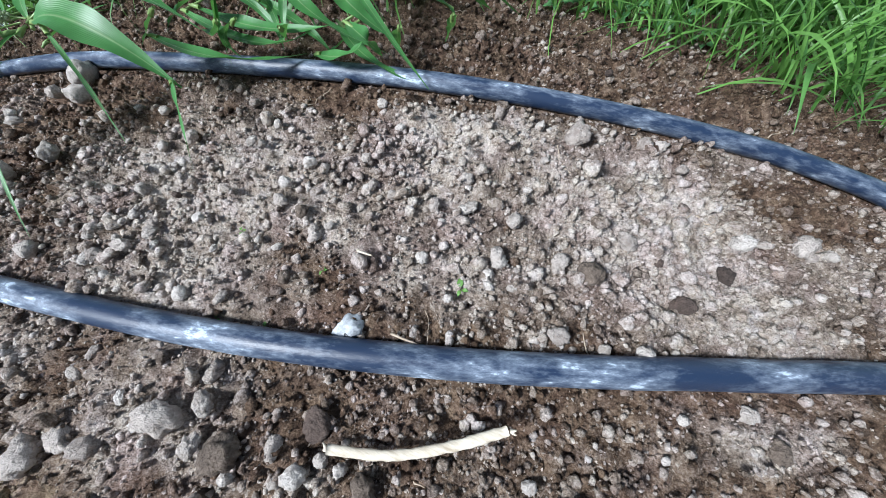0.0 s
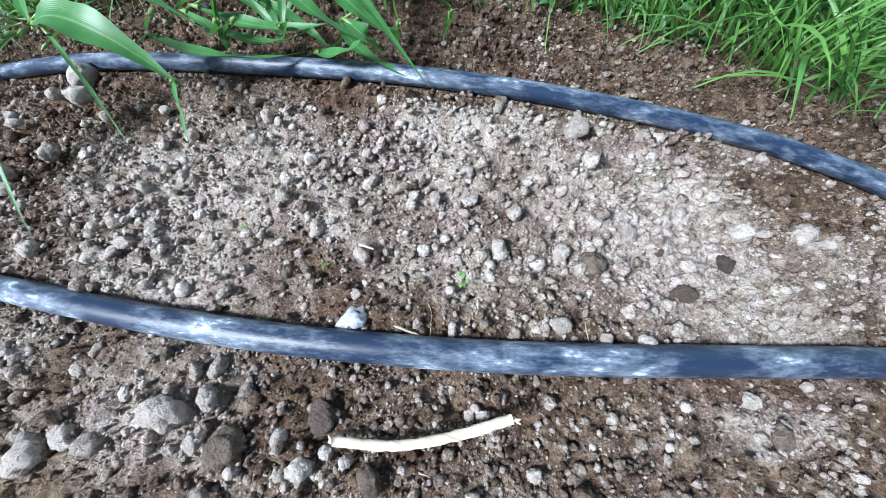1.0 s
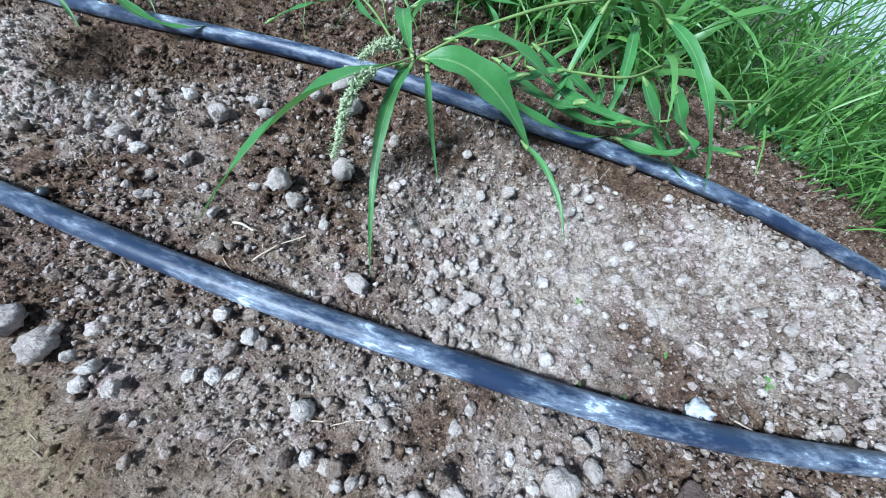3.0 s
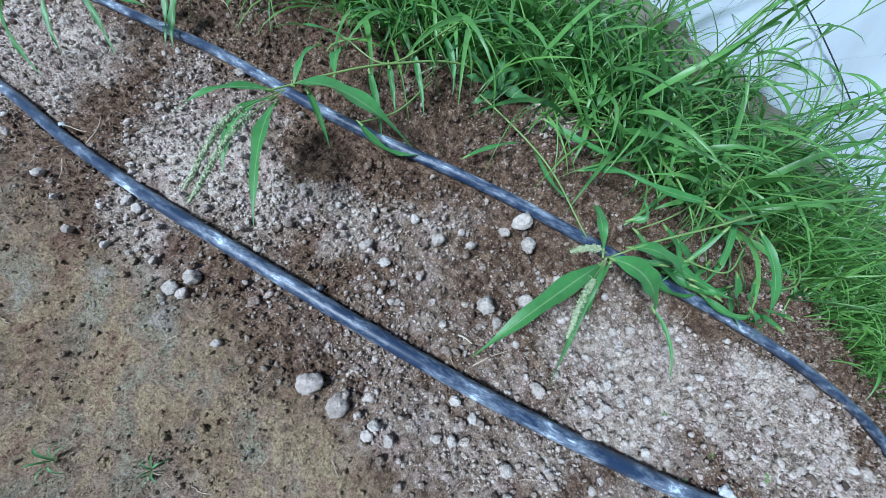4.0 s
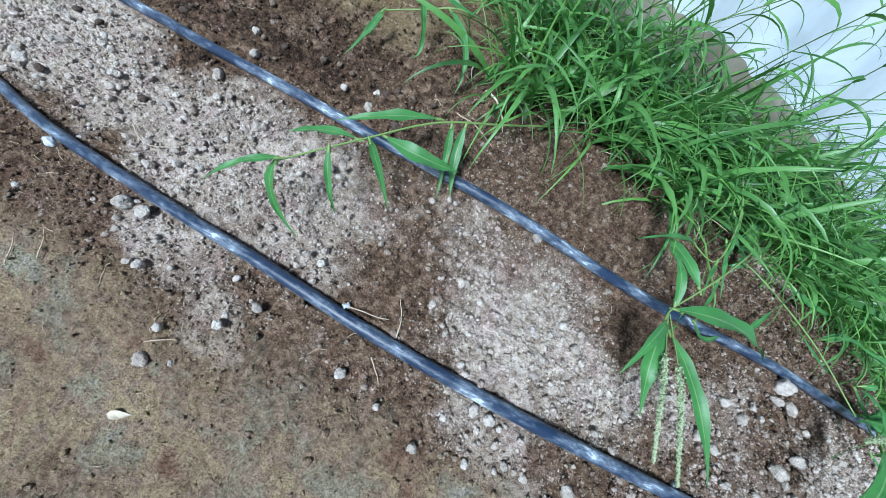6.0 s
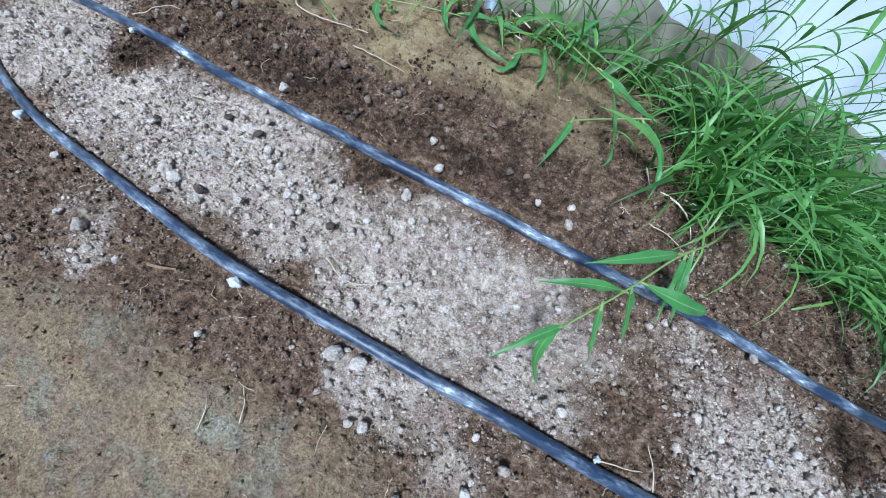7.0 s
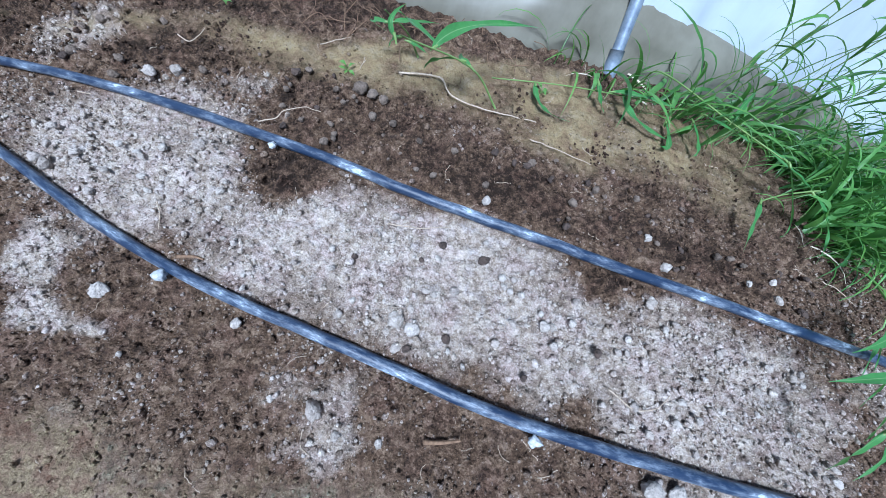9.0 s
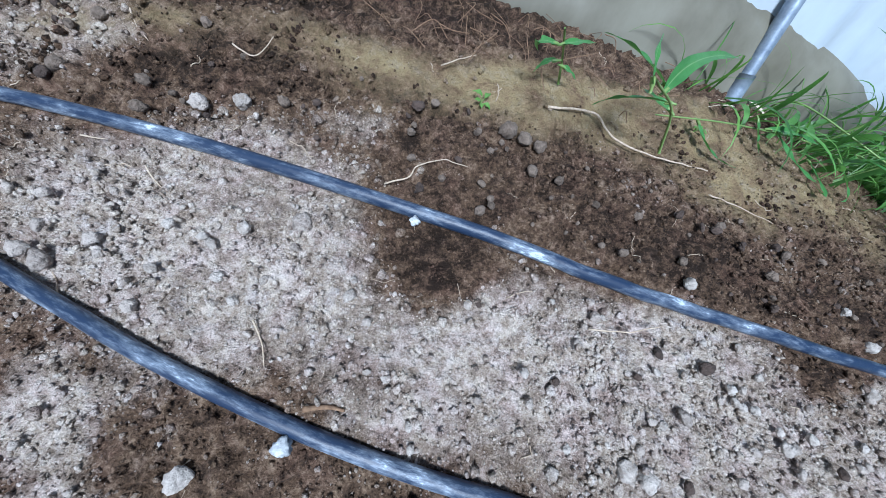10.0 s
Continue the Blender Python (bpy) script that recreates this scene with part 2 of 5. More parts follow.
NEAR_LINE = [(-4.6, 0.3192), (-3.2, 0.2981), (-2.4, 0.2431), (-2.2, 0.1712), (-2.1, 0.1289), (-2.0, 0.0932), (-1.9, 0.0675), (-1.8, 0.0474), (-1.7, 0.0366), (-1.6, 0.0142), (-1.5, -0.0031), (-1.4, -0.0076), (-1.3, -0.0179), (-1.2, -0.0198), (-1.1, -0.0233), (-1.0, -0.0286), (-0.9, -0.0328), (-0.8, -0.0318), (-0.7, -0.0309), (-0.6, -0.025), (-0.5, -0.0197), (-0.4, -0.0144), (-0.3, -0.0065), (-0.2, 0.0036), (-0.1, 0.0177), (0.0, 0.0376), (0.1, 0.0639), (0.2, 0.0963), (0.3, 0.1376), (0.45, 0.1913), (0.8, 0.2532), (3, 0.2698)]
FAR_LINE = [(-4.6, 0.357), (-3.2, 0.3522), (-2.45, 0.3396), (-2.25, 0.3231), (-2.15, 0.3134), (-2.05, 0.2999), (-1.95, 0.2856), (-1.85, 0.2725), (-1.75, 0.2586), (-1.65, 0.2306), (-1.55, 0.2321), (-1.45, 0.2136), (-1.35, 0.2118), (-1.25, 0.2047), (-1.15, 0.2047), (-1.05, 0.1946), (-0.95, 0.2024), (-0.85, 0.1988), (-0.75, 0.1945), (-0.65, 0.193), (-0.55, 0.2025), (-0.45, 0.2182), (-0.35, 0.2285), (-0.25, 0.24), (-0.15, 0.2535), (-0.05, 0.2697), (0.05, 0.2883), (0.15, 0.3026), (0.25, 0.3135), (0.35, 0.3212), (0.45, 0.2992), (0.6, 0.2706), (0.95, 0.2376), (3, 0.2288)]


def along(line, x):
    """y of a pipe at x, smoothed."""
    px, py = np.array(line).T
    return sum(np.interp(np.asarray(x) + d, px, py) for d in (-0.07, 0, 0.07)) / 3


# x, y, half length, half width, dryness (1 pale and crumbly, 0 dark and moist)
PATCHES_A = [
    (-2.2793, 0.4071, 0.06, 0.06, 0.6), (-2.174, 0.3485, 0.06, 0.03, 0.12), (-2.1543, 0.2224, 0.08, 0.07, 0.93), (-2.1239, 0.0691, 0.04, 0.04, 0.9), (-2.1147, 0.068, 0.03, 0.03, 0.92), (-2.0859, 0.0093, 0.03, 0.03, 0.9),
    (-2.0582, 0.3958, 0.09, 0.03, -0.1), (-2.0508, 0.2405, 0.1, 0.13, 0.88), (-2.0398, -0.005, 0.04, 0.02, 0.8), (-1.9941, 0.197, 0.07, 0.04, 0.93), (-1.9717, 0.3688, 0.03, 0.03, 0.55), (-1.966, 0.0715, 0.07, 0.02, 0.15),
    (-1.85, 0.222, 0.055, 0.05, -0.1), (-1.85, 0.25, 0.062, 0.05, -0.12), (-1.8131, 0.1251, 0.1, 0.05, 0.93), (-1.8081, 0.3266, 0.12, 0.04, 0.12), (-1.7082, -0.0223, 0.06, 0.04, 0.55), (-1.6678, 0.1347, 0.14, 0.08, 0.9),
    (-1.5797, 0.1585, 0.09, 0.05, 0.9),
]
PATCHES_B = [
    (-1.5426, -0.0489, 0.06, 0.02, 0.15), (-1.4437, 0.1055, 0.09, 0.06, 0.85), (-1.4247, 0.0302, 0.04, 0.03, 0.15), (-1.4192, 0.3142, 0.04, 0.03, 0.45), (-1.4127, 0.1989, 0.06, 0.04, 0.25), (-1.4027, 0.2081, 0.05, 0.05, 0.2),
    (-1.3933, 0.1887, 0.04, 0.04, -0.1), (-1.3554, 0.1027, 0.11, 0.06, 0.88), (-1.3304, 0.3496, 0.16, 0.06, 0.12), (-1.276, -0.0655, 0.06, 0.03, 0.75), (-1.2571, 0.0724, 0.09, 0.06, 0.85), (-1.2263, -0.0662, 0.07, 0.04, 0.75),
    (-1.2275, 0.0999, 0.11, 0.07, 0.8), (-1.188, 0.062, 0.13, 0.09, 0.8), (-1.188, 0.0713, 0.09, 0.05, 0.85), (-1.1349, -0.1397, 0.04, 0.02, 0.7), (-1.1357, -0.1126, 0.05, 0.04, 0.7), (-0.989, -0.0038, 0.05, 0.03, 0.12),
    (-0.9901, 0.0516, 0.09, 0.04, 0.15),
]
PATCHES_C = [
    (-0.9909, 0.1355, 0.07, 0.04, 0.3), (-0.9445, -0.1494, 0.07, 0.04, 0.25), (-0.8923, 0.1455, 0.08, 0.04, 0.5), (-0.8723, 0.1269, 0.07, 0.03, 0.5), (-0.7715, 0.0439, 0.08, 0.06, 0.9), (-0.7715, 0.0439, 0.09, 0.07, 0.88),
    (-0.7715, 0.0439, 0.1, 0.08, 0.88), (-0.7473, -0.0854, 0.08, 0.04, 0.7), (-0.6717, 0.0361, 0.07, 0.06, 0.75), (-0.6242, 0.1416, 0.05, 0.05, 0.12), (-0.5645, 0.1629, 0.08, 0.05, 0.1), (-0.542, 0.0387, 0.06, 0.04, 0.12),
    (-0.5225, 0.0583, 0.06, 0.05, 0.12), (-0.5129, 0.0778, 0.08, 0.04, 0.65), (-0.4979, -0.0838, 0.09, 0.03, 0.15), (-0.4939, 0.1364, 0.06, 0.05, 0.25), (-0.4846, 0.1954, 0.06, 0.05, 0.1), (-0.4535, 0.1185, 0.07, 0.04, 0.55),
    (-0.4332, 0.1095, 0.07, 0.02, 0.55),
]
PATCHES_D = [
    (-0.3926, 0.4115, 0.06, 0.04, 0.55), (-0.382, 0.0623, 0.08, 0.04, 0.5), (-0.3583, -0.0831, 0.07, 0.03, 0.5), (-0.3625, 0.1024, 0.05, 0.03, 0.35), (-0.3417, 0.0636, 0.05, 0.05, 0.42), (-0.3324, 0.1334, 0.06, 0.04, 0.2),
    (-0.2919, 0.1858, 0.08, 0.04, 0.12), (-0.2813, 0.0857, 0.03, 0.05, 0.3), (-0.2191, -0.0429, 0.04, 0.02, 0.55), (-0.1286, 0.0504, 0.05, 0.03, 0.75), (-0.1282, 0.1127, 0.07, 0.04, 0.8), (-0.0862, 0.1569, 0.05, 0.03, 0.75),
    (-0.0679, -0.0313, 0.05, 0.02, 0.8), (-0.0658, 0.137, 0.04, 0.03, 0.8), (-0.0418, 0.2563, 0.1, 0.02, 0.12), (0.0059, 0.0979, 0.04, 0.02, 0.25), (0.0244, 0.0123, 0.03, 0.01, 0.12), (0.0678, 0.0788, 0.04, 0.02, 0.22),
    (0.0699, 0.1339, 0.05, 0.02, 0.62),
]
PATCHES_E = [
    (0.0732, 0.2115, 0.07, 0.04, 0.92), (0.0752, -0.0086, 0.08, 0.01, 0.3), (0.1149, 0.1925, 0.03, 0.03, 0.3), (0.1703, 0.0376, 0.05, 0.02, 0.3), (0.2013, 0.1993, 0.06, 0.05, 0.97), (0.2523, 0.1565, 0.05, 0.03, 0.8),
    (0.2685, 0.0869, 0.04, 0.02, 0.7), (0.283, 0.2653, 0.03, 0.02, 0.15), (0.3379, 0.2589, 0.03, 0.02, 0.15),
]
PALE_BAND = [(-2.0, 0.20, 0.16, 0.07, 0.9), (-1.66, 0.165, 0.17, 0.06, 0.9), (-1.46, 0.135, 0.13, 0.06, 0.87), (-1.27, 0.115, 0.12, 0.055, 0.84), (-1.12, 0.09, 0.10, 0.06, 0.8), (-1.69, -0.065, 0.05, 0.03, 0.75), (-1.24, -0.06, 0.08, 0.035, 0.75)]
PALE_SPOTS = [(-0.645, 0.059, 0.06, 0.04, 0.8), (-0.55, 0.086, 0.05, 0.035, 0.7), (-1.247, 0.032, 0.09, 0.05, 0.85), (-1.439, 0.072, 0.1, 0.05, 0.85), (-1.088, 0.024, 0.06, 0.045, 0.75), (-1.045, 0.106, 0.05, 0.04, 0.6), (-1.619, 0.101, 0.09, 0.05, 0.88), (-1.332, 0.059, 0.08, 0.05, 0.85), (-1.148, 0.048, 0.07, 0.045, 0.75), (-1.042, 0.089, 0.06, 0.04, 0.6), (-0.107, 0.075, 0.05, 0.035, 0.8), (-0.069, 0.141, 0.05, 0.03, 0.72), (0.017, 0.126, 0.05, 0.03, 0.7), (-0.09, -0.016, 0.05, 0.02, 0.7), (-2.261, 0.408, 0.07, 0.04, 0.7)]
PATCHES = PALE_BAND + PATCHES_A + PATCHES_B + PATCHES_C + PATCHES_D + PATCHES_E + PALE_SPOTS


def dryness(x, y):
    """How dry the soil is: pale between the pipes, brown outside them, and the patches."""
    n, f = along(NEAR_LINE, x), along(FAR_LINE, x)
    inside = 1 / (1 + np.exp(np.clip(-(np.minimum(y - n, f - y) - 0.005) / 0.018, -30, 30)))
    d = 0.14 + 0.09 * np.clip((0.0 - y) / 0.06, 0, 1) + 0.22 * np.clip((x + 0.7) / 0.4, 0, 1) * np.clip((0.12 - y) / 0.1, 0, 1) * (1 - inside) + 0.36 * inside
    band = np.clip((-1.05 - x) / 0.2, 0, 1) * np.exp(-(((y - f - 0.075 + 0.02 * grain(x, y, 14, 4)) / 0.055) ** 2))
    band = np.maximum(band, np.clip((y - 0.47 - 0.16 * (x + 2.2)) / 0.04, 0, 1) * np.clip((-1.6 - x) / 0.2, 0, 1))
    d = d - 0.16 * band
    wx, wy = x + 0.02 * grain(x, y, 18, 3) + 0.008 * grain(x, y, 60, 4), y + 0.018 * grain(x, y, 18, 5) + 0.008 * grain(x, y, 60, 6)
    for px, py, rx, ry, v in PATCHES:
        r = ((wx - px) / rx) ** 2 + ((wy - py) / ry) ** 2
        k = np.exp(-(r**1.6))
        d = d * (1 - k) + v * k
    d = d * np.interp(x, [-1.2, -0.9], [0.94, 1.0]) + np.interp(x, [-0.6, -0.2], [0.0, 0.06])
    return np.clip(d + 0.10 * grain(x, y, 40, 1) + 0.06 * grain(x, y, 110, 2), -0.15, 1)


def wetness(x, y):
    """Moist, dark soil where the water has just run."""
    return np.clip((0.17 - dryness(x, y)) / 0.22, 0, 1) * np.interp(x, [-1.15, -1.0], [1.0, 0.4]) * (1 - np.maximum(mossiness(x, y), sandiness(x, y)))


def mossiness(x, y):
    """A thin mottled crust of moss and algae on the near slope."""
    return np.clip(np.clip((-0.085 - y + 0.02 * grain(x, y, 13, 2)) / 0.07, 0, 1) * (0.8 + 0.5 * grain(x, y, 9, 6)), 0, 1)


def sandiness(x, y):
    """The bare ochre strip between the moist soil and the film."""
    low = np.interp(x, [-2.1, -1.8, -1.55, -1.2], [0.41, 0.395, 0.375, 0.365])
    rim = np.clip((y + 0.035 * grain(x, y, 12, 5) - low) / 0.05, 0, 1) * np.clip((-1.0 - x) / 0.25, 0, 1)
    return rim * np.clip((0.47 + 0.16 * (x + 2.2) + 0.03 * grain(x, y, 14, 3) - y) / 0.04, 0, 1) * np.clip(0.8 + 0.7 * grain(x, y, 22, 7), 0.15, 1)


def height(x, y):
    """Bed with clods and crumbs, pressed down a little under the pipes."""
    d = dryness(x, y)
    s = 1 - 0.25 * mossiness(x, y) - 0.4 * sandiness(x, y)
    z = base_height(x, y) + 0.006 * grain(x, y, 9, 0)
    z = z + s * (0.0065 * np.abs(grain(x, y, 34, 1)) + 0.0055 * np.abs(grain(x, y, 75, 2)) + 0.0056 * np.abs(grain(x, y, 150, 3)) + 0.0038 * np.abs(grain(x, y, 290, 4)) + 0.0010 * grain(x, y, 430, 7) - 0.008)
    z = z - 0.009 * np.clip((y + 0.07) / 0.06, 0.0, 1) * (1 - sandiness(x, y)) * np.clip(grain(x, y, 62, 5) - 0.25, 0, 1)
    z = z - 0.013 * np.exp(-((((x + 0.7631) ** 2 + (y - 0.1163) ** 2) / 0.0055**2) ** 2))
    for line in (NEAR_LINE, FAR_LINE):
        k = np.exp(-(((y - along(line, x)) / 0.012) ** 2))
        z = z * (1 - k) + k * (base_height(x, y) - 0.003)
    return z


def top(x, y):
    return float(height(np.array([float(x)]), np.array([float(y)]))[0])


# ---- builders ----
def mesh_of(name, verts, faces, mat, smooth=True, attributes=None):
    """A mesh from numpy arrays of vertices and of triangles or quads."""
    me = bpy.data.meshes.new(name)
    n, k = faces.shape
    me.vertices.add(len(verts))
    me.vertices.foreach_set("co", np.ascontiguousarray(verts, dtype=np.float32).ravel())
    me.loops.add(n * k)
    me.loops.foreach_set("vertex_index", np.ascontiguousarray(faces, dtype=np.int32).ravel())
    me.polygons.add(n)
    me.polygons.foreach_set("loop_start", np.arange(0, n * k, k, dtype=np.int32))
    me.polygons.foreach_set("use_smooth", np.full(n, smooth))
    me.update(calc_edges=True)
    for key, values in (attributes or {}).items():
        me.attributes.new(key, "FLOAT", "POINT").data.foreach_set("value", np.ascontiguousarray(values, dtype=np.float32))
    me.materials.append(mat)
    return me


def thing(name, label, category, group="", kind="", at=(0, 0, 0)):
    ob = new(name)
    ob.empty_display_size = 0.02
    ob.location = at
    return tagged(ob, label, category, group, kind)


def part(name, me, parent, label=""):
    ob = new(name, me)
    ob.parent = parent
    return tagged(ob, label)


ICO = bmesh.new()
bmesh.ops.create_icosphere(ICO, subdivisions=1, radius=1.0)
ICO_V, ICO_F = np.array([v.co[:] for v in ICO.verts]), np.array([[v.index for v in f.verts] for f in ICO.faces])
ICO.free()
ICO = bmesh.new()
bmesh.ops.create_icosphere(ICO, subdivisions=2, radius=1.0)
BALL_V, BALL_F = np.array([v.co[:] for v in ICO.verts]), np.array([[v.index for v in f.verts] for f in ICO.faces])
ICO.free()
ICO = bmesh.new()
bmesh.ops.create_icosphere(ICO, subdivisions=3, radius=1.0)
ROCK_V, ROCK_F = np.array([v.co[:] for v in ICO.verts]), np.array([[v.index for v in f.verts] for f in ICO.faces])
ICO.free()


def turns(rng, n):
    q = rng.randn(n, 4)
    q /= np.linalg.norm(q, axis=1)[:, None]
    w, x, y, z = q.T
    return np.stack([1 - 2 * (y * y + z * z), 2 * (x * y - w * z), 2 * (x * z + w * y), 2 * (x * y + w * z), 1 - 2 * (x * x + z * z), 2 * (y * z - w * x), 2 * (x * z - w * y), 2 * (y * z + w * x), 1 - 2 * (x * x + y * y)], -1).reshape(n, 3, 3)


def crumbs(rng, x, y, size, V, F, rough=0.22):
    """Lumps of soil, one joined set: verts, faces and the index of each lump."""
    n = len(x)
    r = np.ones((n, len(V)))
    for k in range(8):
        c = rng.randn(n, 3)
        c /= np.linalg.norm(c, axis=1)[:, None]
        r = np.minimum(r, rng.uniform(0.45, 0.9, n)[:, None] / np.maximum(c @ V.T, 1e-3))
    r = r * (1 + rough * rng.randn(n, len(V)))
    v = V[None] * r[..., None] * (size[:, None] * (0.75 + 0.5 * rng.rand(n, 3)))[:, None]
    v = np.einsum("nij,nkj->nki", turns(rng, n), v)
    v[:, :, 2] *= 0.8
    z = height(x, y) + size * (0.25 + 0.5 * rng.rand(n))
    v += np.stack([x, y, z], -1)[:, None]
    f = F[None] + (np.arange(n) * len(V))[:, None, None]
    return v.reshape(-1, 3), f.reshape(-1, 3), np.repeat(np.arange(n), len(V))


def ribbon(rng, start, azimuth, rise, length, width, droop, steps=9, fold=0.25, twist=0.0, base=0.55):
    """A grass blade: a folded, tapered strip that rises and bows over. Gives vertices and quads."""
    s = np.linspace(0, 1, steps + 1)
    el = rise - droop * s**1.3
    az = azimuth + twist * s
    d = np.stack([np.cos(el) * np.cos(az), np.cos(el) * np.sin(az), np.sin(el)], -1)
    p = np.array(start) + np.concatenate([[np.zeros(3)], np.cumsum((d[1:] + d[:-1]) / 2, 0)]) * length / steps
    side = np.stack([-np.sin(az), np.cos(az), 0 * az], -1)
    roll = rng.uniform(-0.5, 0.5) + twist * s
    up = np.cross(d, side)
    side = side * np.cos(roll)[:, None] + up * np.sin(roll)[:, None]
    up = np.cross(d, side)
    w = 0.5 * width * np.clip((base + (1 - base) * np.sin(np.clip(s / 0.35, 0, 1) * np.pi / 2)) * (1 - s**2.2), 0.02, 1)
    w = w * (1 + 0.06 * np.sin(s * 19 + rng.uniform(0, 6)))
    v = np.stack([p - side * w[:, None] + up * (fold * w)[:, None], p, p + side * w[:, None] + up * (fold * w)[:, None]], 1).reshape(-1, 3)
    i = np.arange(steps)[:, None] * 3
    f = np.concatenate([i + [0, 1, 4, 3], i + [1, 2, 5, 4]])
    return v, f


def tube(points, radii, sides=8, wobble=0.0, rng=None):
    """A round rod along points. Gives vertices and quads."""
    p = np.array(points, float)
    r = np.broadcast_to(np.asarray(radii, float), (len(p),))
    t = np.gradient(p, axis=0)
    t /= np.linalg.norm(t, axis=1)[:, None] + 1e-12
    ref = np.array([0.13, 0.21, 1.0]) if abs(t[:, 2]).mean() < 0.8 else np.array([1.0, 0.2, 0.1])
    a = np.cross(t, ref)
    a /= np.linalg.norm(a, axis=1)[:, None]
    b = np.cross(t, a)
    th = np.arange(sides) * 2 * np.pi / sides
    ring = np.cos(th)[None, :, None] * a[:, None] + np.sin(th)[None, :, None] * b[:, None]
    rr = r[:, None] * (1 + (wobble * rng.randn(len(p), sides) if rng is not None else 0))
    v = (p[:, None] + ring * rr[..., None]).reshape(-1, 3)
    i, j = np.meshgrid(np.arange(len(p) - 1), np.arange(sides), indexing="ij")
    k = (j + 1) % sides
    f = np.stack([i * sides + j, i * sides + k, (i + 1) * sides + k, (i + 1) * sides + j], -1).reshape(-1, 4)
    cap = [[(0 + q) * 1, q + 1, sides - 2 - q, sides - 1 - q] for q in range(sides // 2 - 1)]
    last = (len(p) - 1) * sides
    f = np.concatenate([f, np.array(cap).reshape(-1, 4), np.array([[last + c for c in q[::-1]] for q in cap]).reshape(-1, 4)]).astype(int)
    return v, f


def joined(pieces):
    """Several (vertices, faces) in one."""
    v, f, n = [], [], 0
    for a, b in pieces:
        v.append(a)
        f.append(b + n)
        n += len(a)
    return np.concatenate(v), np.concatenate(f)


def bend(points, n):
    """A smooth line through a few points (Catmull-Rom), n steps between each two."""
    p = np.array(points, float)
    p = np.vstack([2 * p[0] - p[1], p, 2 * p[-1] - p[-2]])
    out = []
    for a, b, c, d in zip(p, p[1:], p[2:], p[3:]):
        for t in np.arange(n) / n:
            out.append(0.5 * (2 * b + (c - a) * t + (2 * a - 5 * b + 4 * c - d) * t**2 + (3 * b - a - 3 * c + d) * t**3))
    return np.array(out + [p[-2]])


# ---- ground ----
def steps(*runs):
    out = []
    for a, b, s in runs:
        out += list(np.arange(a, b - s * 0.5, s))
    return np.array(out + [runs[-1][1]])


def build_ground():
    gx = steps((-40, -8, 8), (-8, -3.6, 0.4), (-3.6, -2.6, 0.02), (-2.6, -0.45, 0.0042), (-0.45, 0.46, 0.0026), (0.46, 0.64, 0.006), (0.64, 1.5, 0.02), (1.5, 6, 0.4), (6, 40, 8))
    gy = steps((-40, -8, 8), (-8, -1.2, 0.4), (-1.2, -0.45, 0.02), (-0.45, -0.2, 0.006), (-0.2, -0.08, 0.0045), (-0.08, 0.34, 0.0030), (0.34, 0.42, 0.0045), (0.42, 0.8, 0.006), (0.8, 2.0, 0.06), (2, 8, 0.5), (8, 40, 8))
    X, Y = np.meshgrid(gx, gy, indexing="ij")
    x, y = X.ravel(), Y.ravel()
    v = np.stack([x, y, height(x, y)], -1)
    i, j = np.meshgrid(np.arange(len(gx) - 1), np.arange(len(gy) - 1), indexing="ij")
    k = i * len(gy) + j
    f = np.stack([k, k + len(gy), k + len(gy) + 1, k + 1], -1).reshape(-1, 4)
    # dry is lowered by 0.12 here: shade between crumbs put into the colour
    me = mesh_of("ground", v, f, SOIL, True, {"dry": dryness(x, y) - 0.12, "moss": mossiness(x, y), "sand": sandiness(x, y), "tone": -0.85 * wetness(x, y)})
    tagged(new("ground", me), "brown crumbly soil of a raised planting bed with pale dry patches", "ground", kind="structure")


build_ground()


OCT_V = np.array([[1, 0, 0], [-1, 0, 0], [0, 1, 0], [0, -1, 0], [0, 0, 1], [0, 0, -1.0]])
OCT_F = np.array([[0, 2, 4], [2, 1, 4], [1, 3, 4], [3, 0, 4], [2, 0, 5], [1, 2, 5], [3, 1, 5], [0, 3, 5]])


